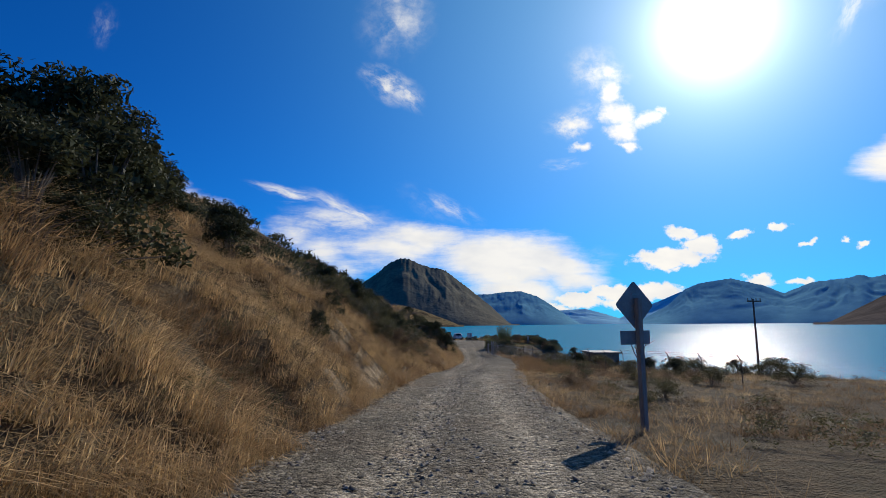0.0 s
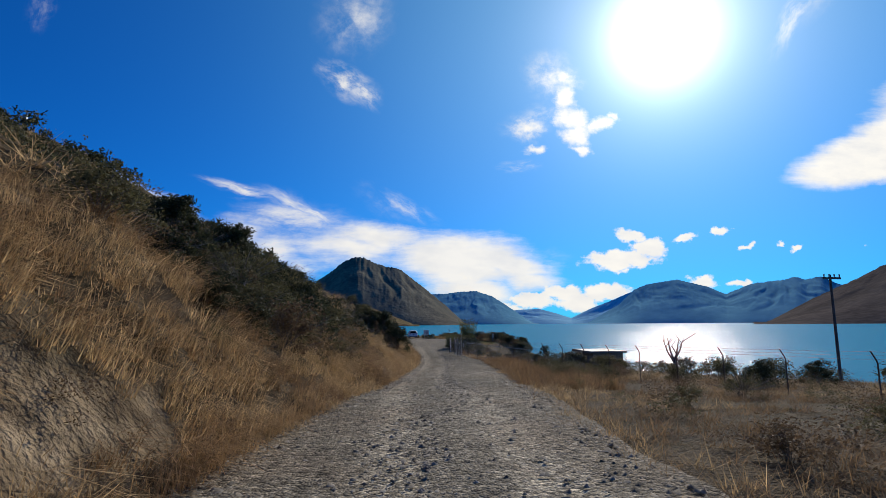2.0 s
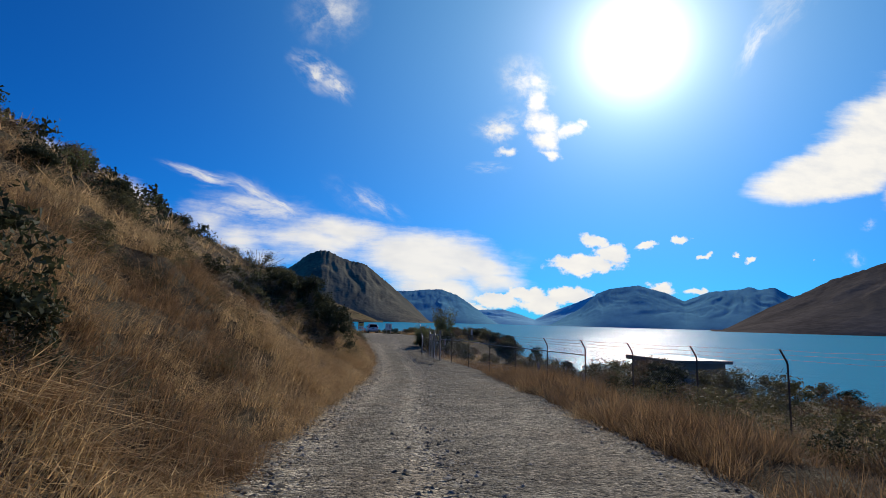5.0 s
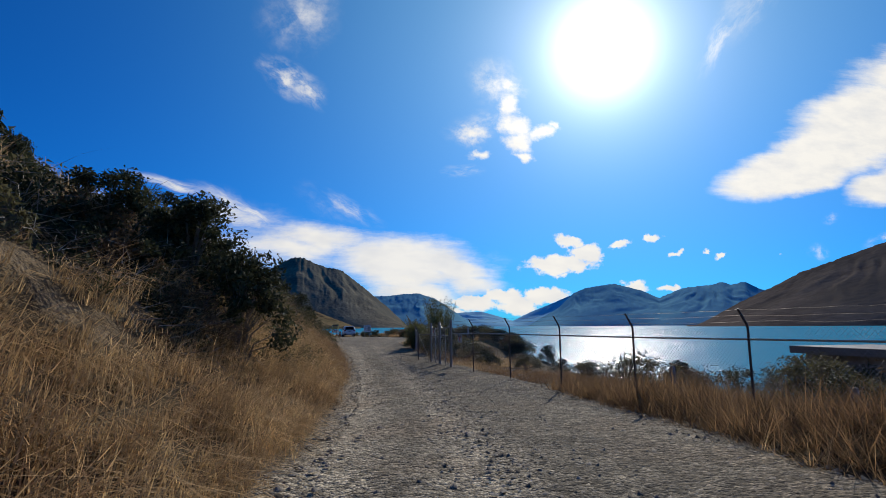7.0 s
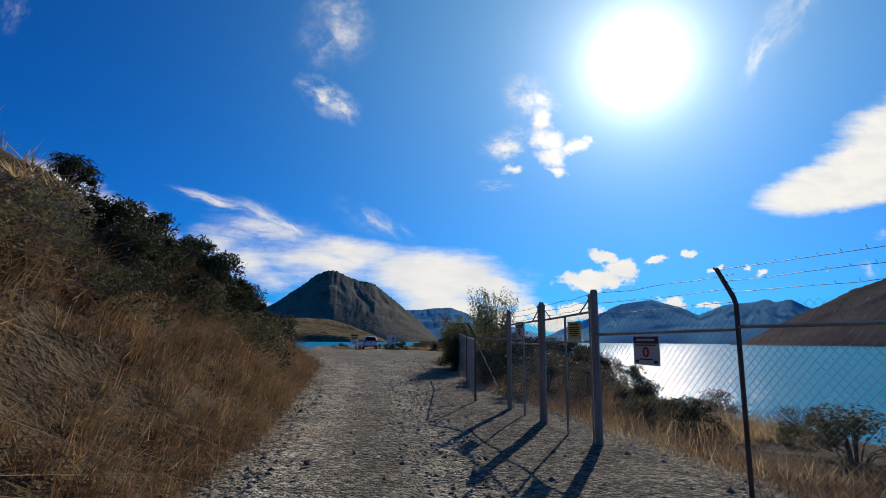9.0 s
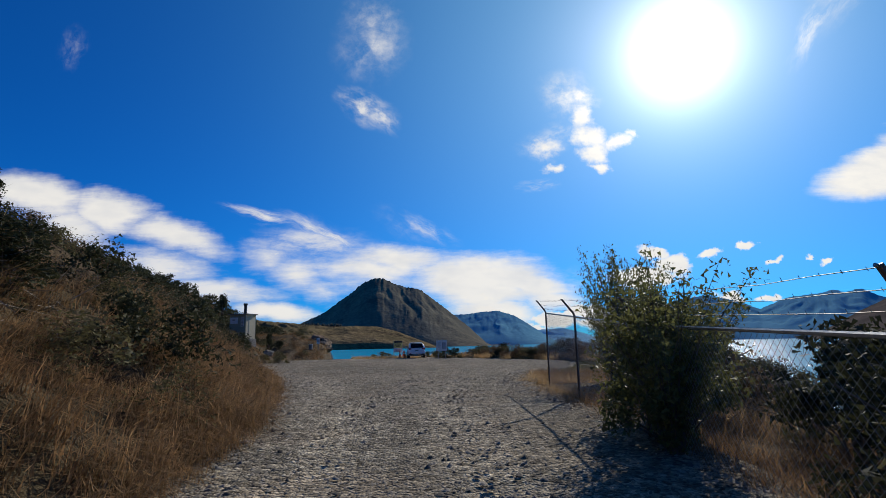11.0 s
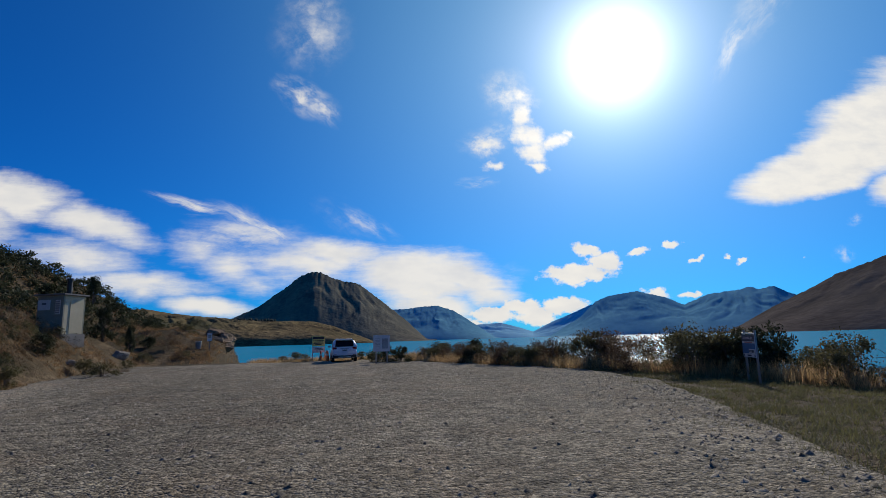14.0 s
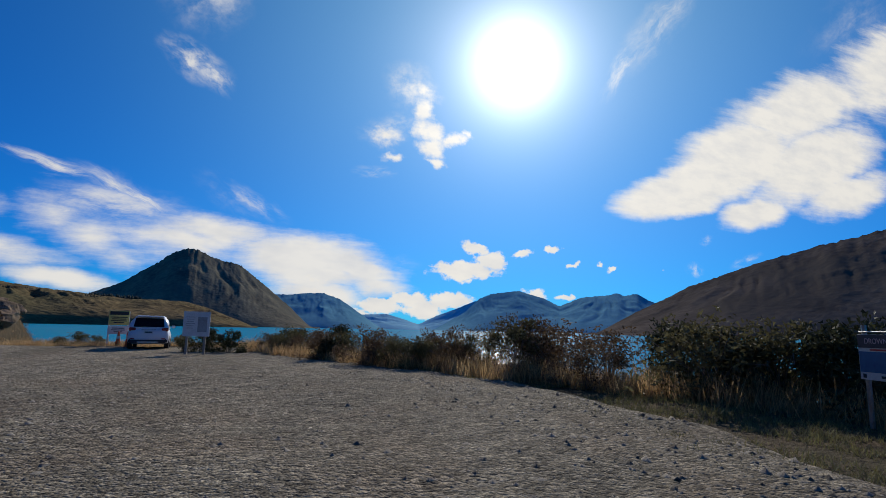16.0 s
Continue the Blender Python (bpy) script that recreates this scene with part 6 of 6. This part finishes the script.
def parked_car(x, y, rz):
    root = thing("parked_car", x, y, float(road_z(y)) + 0.03, rz, label="white compact suv parked on gravel facing the lake", category="car")
    low = [(-2.20, 0.74, 0.45, 0.80), (-2.16, 0.84, 0.34, 0.94), (-2.02, 0.89, 0.27, 1.00), (-1.2, 0.91, 0.24, 1.02), (0.3, 0.91, 0.24, 1.0), (1.2, 0.90, 0.25, 0.98), (1.85, 0.85, 0.27, 0.88), (2.15, 0.74, 0.36, 0.74), (2.22, 0.62, 0.42, 0.66)]
    part("body", loft([body_ring(a, b, c, d) for a, b, c, d in low]), M["car_paint"], root)
    cabin = [(-2.10, 0.74, 0.97, 1.04), (-1.98, 0.74, 0.98, 1.30), (-1.80, 0.70, 0.98, 1.56), (-1.3, 0.69, 0.98, 1.63), (-0.2, 0.69, 0.98, 1.64), (0.35, 0.68, 0.98, 1.56), (1.05, 0.72, 0.97, 1.02)]
    part("roof", loft([body_ring(a, b * 1.16, c, d, 0.78) for a, b, c, d in cabin]), M["car_paint"], root)

    def panel(name, pts, mat, parent=root, label="", thick=0.012):
        bm = bmesh.new()
        f = bm.faces.new([bm.verts.new(p) for p in pts])
        bmesh.ops.solidify(bm, geom=[f], thickness=thick)
        return part(name, bm, M[mat], parent, label)

    panel("rear_window", [(-0.66, -2.10, 1.08), (0.66, -2.10, 1.08), (0.60, -1.885, 1.50), (-0.60, -1.885, 1.50)], "car_glass", label="dark tinted rear window")
    part("rear_spoiler", box_bm(1.20, 0.24, 0.05, 0, -1.90, 1.55, 0.02), M["car_paint"], root)
    for s in (-1, 1):
        panel("side_window", [(s * 0.835, -1.75, 1.08), (s * 0.85, 0.75, 1.06), (s * 0.72, 0.22, 1.48), (s * 0.70, -1.45, 1.52)], "car_glass", label="dark side glass")
        lamp = box_bm(0.30, 0.16, 0.17, s * 0.70, -2.10, 0.88, 0.03)
        part("tail_light", lamp, M["lamp_red"], root, "red tail light")
        part("door_mirror", box_bm(0.2, 0.12, 0.14, s * 1.0, 0.62, 1.02, 0.03), M["car_paint"], root)
        part("reflector", box_bm(0.16, 0.03, 0.05, s * 0.66, -2.20, 0.50, 0.006), M["lamp_red"], root)
        part("sill", box_bm(0.05, 2.1, 0.12, s * 0.90, 0.0, 0.24, 0.015), M["trim"], root)
        for yy in (-1.32, 1.38):
            wheel = hang("wheel", None, root)
            wheel.matrix_basis = pose(s * 0.80, yy, 0.33)
            part("tyre", tubes_bm([([(-0.11, 0, 0), (-0.095, 0, 0), (0.095, 0, 0), (0.11, 0, 0)], (0.29, 0.335, 0.335, 0.29), 24)]), M["tyre"], wheel)
            part("rim", tubes_bm([([(-0.116 * s, 0, 0), (0.116 * s, 0, 0)], (0.2, 0.2), 16)]), M["rim"], wheel)
    part("rear_bumper", box_bm(1.66, 0.14, 0.22, 0, -2.17, 0.30, 0.05), M["trim"], root, "black plastic rear bumper")
    part("bumper_insert", box_bm(0.9, 0.05, 0.06, 0, -2.25, 0.33, 0.01), M["rim"], root)
    plate = part("number_plate", box_bm(0.40, 0.015, 0.13, 0, -2.215, 0.76, 0.003), M["white"], root)
    part("text_bar", box_bm(0.30, 0.006, 0.06, 0, -2.226, 0.80), M["ink"], plate)
    part("tailgate_trim", box_bm(0.62, 0.03, 0.04, 0, -2.19, 0.93, 0.008), M["rim"], root)
    part("wiper", box_bm(0.42, 0.02, 0.02, -0.08, -2.115, 1.10), M["trim"], root)
    return root


parked_car(6.06, 129.9, 3)


def traffic_cone(x, y, group="traffic cones"):
    root = thing("traffic_cone", x, y, float(road_z(y)) + 0.03, label="orange plastic traffic cone with pale band", category="traffic cone", group=group)
    part("base", box_bm(0.36, 0.36, 0.04, 0, 0, 0, 0.01), M["orange"], root)
    part("cone", tubes_bm([([(0, 0, 0.04), (0, 0, 0.78), (0, 0, 0.80)], (0.14, 0.04, 0.03), 16)]), M["orange"], root)
    part("band", tubes_bm([([(0, 0, 0.42), (0, 0, 0.56)], (0.099, 0.080), 16)]), M["white"], root, "pale reflective band")


for cx, cy in ((4.35, 131.6), (4.75, 131.9), (4.9, 130.9)):
    traffic_cone(cx, cy)


def boat_ramp_sign(x, y):
    root = thing("notice_board", x, y, float(land(x, y)), 4, label="yellow and white notice board on two white posts", category="notice board")
    for s in (-0.46, 0.46):
        part("post", box_bm(0.08, 0.08, 2.05, s, 0.05, -0.1, 0.008), M["white"], root, "white painted post")
    slab("upper_panel", 0.98, 0.78, "yellow", root, 0, 0, 1.58, 0.02, "yellow panel", 0.004)
    slab("lower_panel", 0.84, 0.46, "white", root, 0, 0, 0.92, 0.02, "white panel", 0.004)
    slab("heading", 0.9, 0.2, "ink", root, 0, -0.014, 1.84, 0.006, "black heading strip")
    for i, w in enumerate((0.8, 0.7, 0.76, 0.5)):
        slab("text_bar", w, 0.05, "ink", root, 0, -0.014, 1.62 - i * 0.1, 0.006)
    for i, w in enumerate((0.6, 0.66, 0.4)):
        slab("text_bar", w, 0.04, "ink", root, 0, -0.014, 1.02 - i * 0.1, 0.006)


boat_ramp_sign(4.12, 132.7)


def map_board(x, y):
    g = float(land(x, y))
    root = thing("map_board", x, y, g, -6, label="white framed map board on two timber posts", category="notice board")
    for s in (-0.34, 0.34):
        part("post", box_bm(0.09, 0.09, 1.0, s, 0.06, -0.1, 0.008), M["post_wood"], root)
    slab("panel", 0.96, 0.96, "white", root, 0, 0, 1.32, 0.03, "white weathered panel", 0.005)
    for s in (-1, 1):
        part("frame_side", box_bm(0.035, 0.05, 1.02, s * 0.495, 0, 0.81, 0.005), M["white"], root)
        part("frame_rail", box_bm(0.955, 0.05, 0.035, 0, 0, 1.3025 + s * 0.49, 0.005), M["white"], root)
    slab("map", 0.36, 0.62, "galv", root, 0.22, -0.019, 1.30, 0.006, "grey faded map")
    for i in range(6):
        slab("text_bar", 0.34 - 0.05 * (i % 3), 0.025, "galv", root, -0.24, -0.019, 1.60 - i * 0.09, 0.006)


map_board(8.46, 122.7)


def water_safety_sign():
    a, b = Vector((18.36, 103.35)), Vector((17.97, 102.43))
    c, w = (a + b) / 2, (a - b).length
    g = float(land(c.x, c.y))
    rz = math.degrees(math.atan2(b.y - a.y, b.x - a.x))
    root = thing("safety_sign", c.x, c.y, g, rz, label="maroon and blue drowning risk sign on two steel posts", category="sign")
    for s in (-0.5, 0.5):
        part("post", tubes_bm([([(s * w, 0.04, -0.3), (s * w, 0.04, 1.52)], (0.035, 0.035), 10)]), M["galv"], root)
    W = w + 0.16
    slab("panel", W, 0.66, "white", root, 0, 0, 1.05, 0.02, "white printed panel", 0.003)
    slab("heading", W * 0.99, 0.19, "maroon", root, 0, -0.014, 1.28, 0.006, "dark maroon heading")
    text_part("DROWNING RISK", 0.11, 0, -0.019, 1.28, "pink", root)
    slab("picture", W * 0.97, 0.30, "blue", root, 0, -0.014, 0.98, 0.006, "blue lake picture")
    slab("text_bar", W * 0.6, 0.025, "red", root, 0, -0.014, 1.158, 0.006)
    slab("inset", W * 0.46, 0.13, "white", root, W * 0.25, -0.020, 0.90, 0.006)
    for k in range(4):
        slab("pictogram", 0.07, 0.07, "ink", root, W * 0.10 + k * 0.115, -0.026, 0.90, 0.004)
    slab("text_bar", W * 0.3, 0.035, "ink", root, 0, -0.014, 0.775, 0.006)
    for s in (-0.42, 0.42):
        slab("emblem", 0.06, 0.06, "ink", root, s * W, -0.014, 0.775, 0.006)
    part("top_bar", tubes_bm([([(-0.56 * w, 0.0, 1.42), (0.56 * w, 0.0, 1.42)], (0.012, 0.012), 8)]), M["galv"], root)


water_safety_sign()


def toilet_hut(x, y):
    g = float(land(x, y)) - 0.15
    root = thing("toilet_hut", x, y, g, -21, label="small olive hut with sunlit cream side and black flue on the bank", category="hut")
    w, d, h = 1.85, 1.45, 2.3
    part("front_wall", box_bm(w, 0.08, h, 0, -d / 2, 0.3, 0.01), M["olive_wall"], root, "olive painted wall")
    part("back_wall", box_bm(w, 0.08, h, 0, d / 2, 0.3, 0.01), M["olive_wall"], root)
    # the sun-facing wall takes the brighter colour, the others stay olive
    part("side_wall", box_bm(0.08, d - 0.09, h, w / 2 - 0.04, 0, 0.3, 0.01), M["sunlit_cream_wall"], root, "cream wall with sunlight put into its colour")
    part("side_wall", box_bm(0.08, d - 0.09, h, -w / 2 + 0.04, 0, 0.3, 0.01), M["olive_wall"], root)
    part("plinth", box_bm(w + 0.2, d + 0.2, 0.8, 0, 0, -0.5, 0.02), M["concrete"], root)
    part("roof", box_bm(w + 0.36, d + 0.36, 0.10, 0, 0, h + 0.302, 0.02), M["roofing"], root)
    part("flue", tubes_bm([([(-0.42, 0.88, 0.6), (-0.42, 0.88, h + 1.35)], (0.15, 0.15), 14)]), M["flue"], root, "black vent flue")
    part("flue_cap", tubes_bm([([(-0.42, 0.88, h + 1.35), (-0.42, 0.88, h + 1.52)], (0.2, 0.2), 14)]), M["flue"], root)
    slab("notice", 0.85, 0.60, "white", root, -0.42, -d / 2 - 0.06, 2.05, 0.02, "white notice panel")
    slab("text_bar", 0.3, 0.08, "ink", root, -0.42, -d / 2 - 0.074, 2.12, 0.006)
    window = slab("window", 0.34, 0.85, "white", root, 0.56, -d / 2 - 0.06, 1.9, 0.02, "narrow pale louvred window")
    for k in range(6):
        slab("louvre", 0.28, 0.09, "galv", window, 0.56, -d / 2 - 0.076, 1.58 + k * 0.13, 0.010)
    part("door", box_bm(0.02, 0.8, 1.9, w / 2 + 0.012, 0.1, 0.35, 0.005), M["sunlit_cream_wall"], root)


toilet_hut(-10.8, 124.8)


def shore_sign(x, y):
    g = float(land(x, y))
    root = thing("shore_sign", x, y, g, 8, label="small white sign on a post by the shore", category="sign")
    part("post", box_bm(0.08, 0.08, 1.5, 0, 0.05, -0.1, 0.008), M["post_wood"], root)
    slab("panel", 0.42, 0.75, "white", root, 0, 0, 1.15, 0.02, "", 0.004)
    slab("text_bar", 0.3, 0.3, "galv", root, 0, -0.014, 1.2, 0.006)
    bin_ = thing("litter_bin", x - 0.9, y - 0.3, float(land(x - 0.9, y - 0.3)), label="low pale litter bin by the shore", category="bin")
    part("body", tubes_bm([([(0, 0, -0.05), (0, 0, 0.62)], (0.24, 0.27), 14)]), M["concrete"], bin_)
    part("rim", tubes_bm([([(0, 0, 0.60), (0, 0, 0.66)], (0.29, 0.29), 14)]), M["white"], bin_)


shore_sign(-6.5, 143.2)

# the first of each shrub takes its own place on the hill
for i, src in enumerate(s for group in KINDS.values() for s in group):
    x, y = -7.5 - (i % 4) * 1.6, 52 + i * 3.1
    m = pose(x, y, float(land(x, y)) - 0.08, 0, 0, i * 47) @ Matrix.Diagonal((1.5, 1.5, 1.3, 1))
    src.matrix_basis = m
    src["group"] = "hillside shrubs"
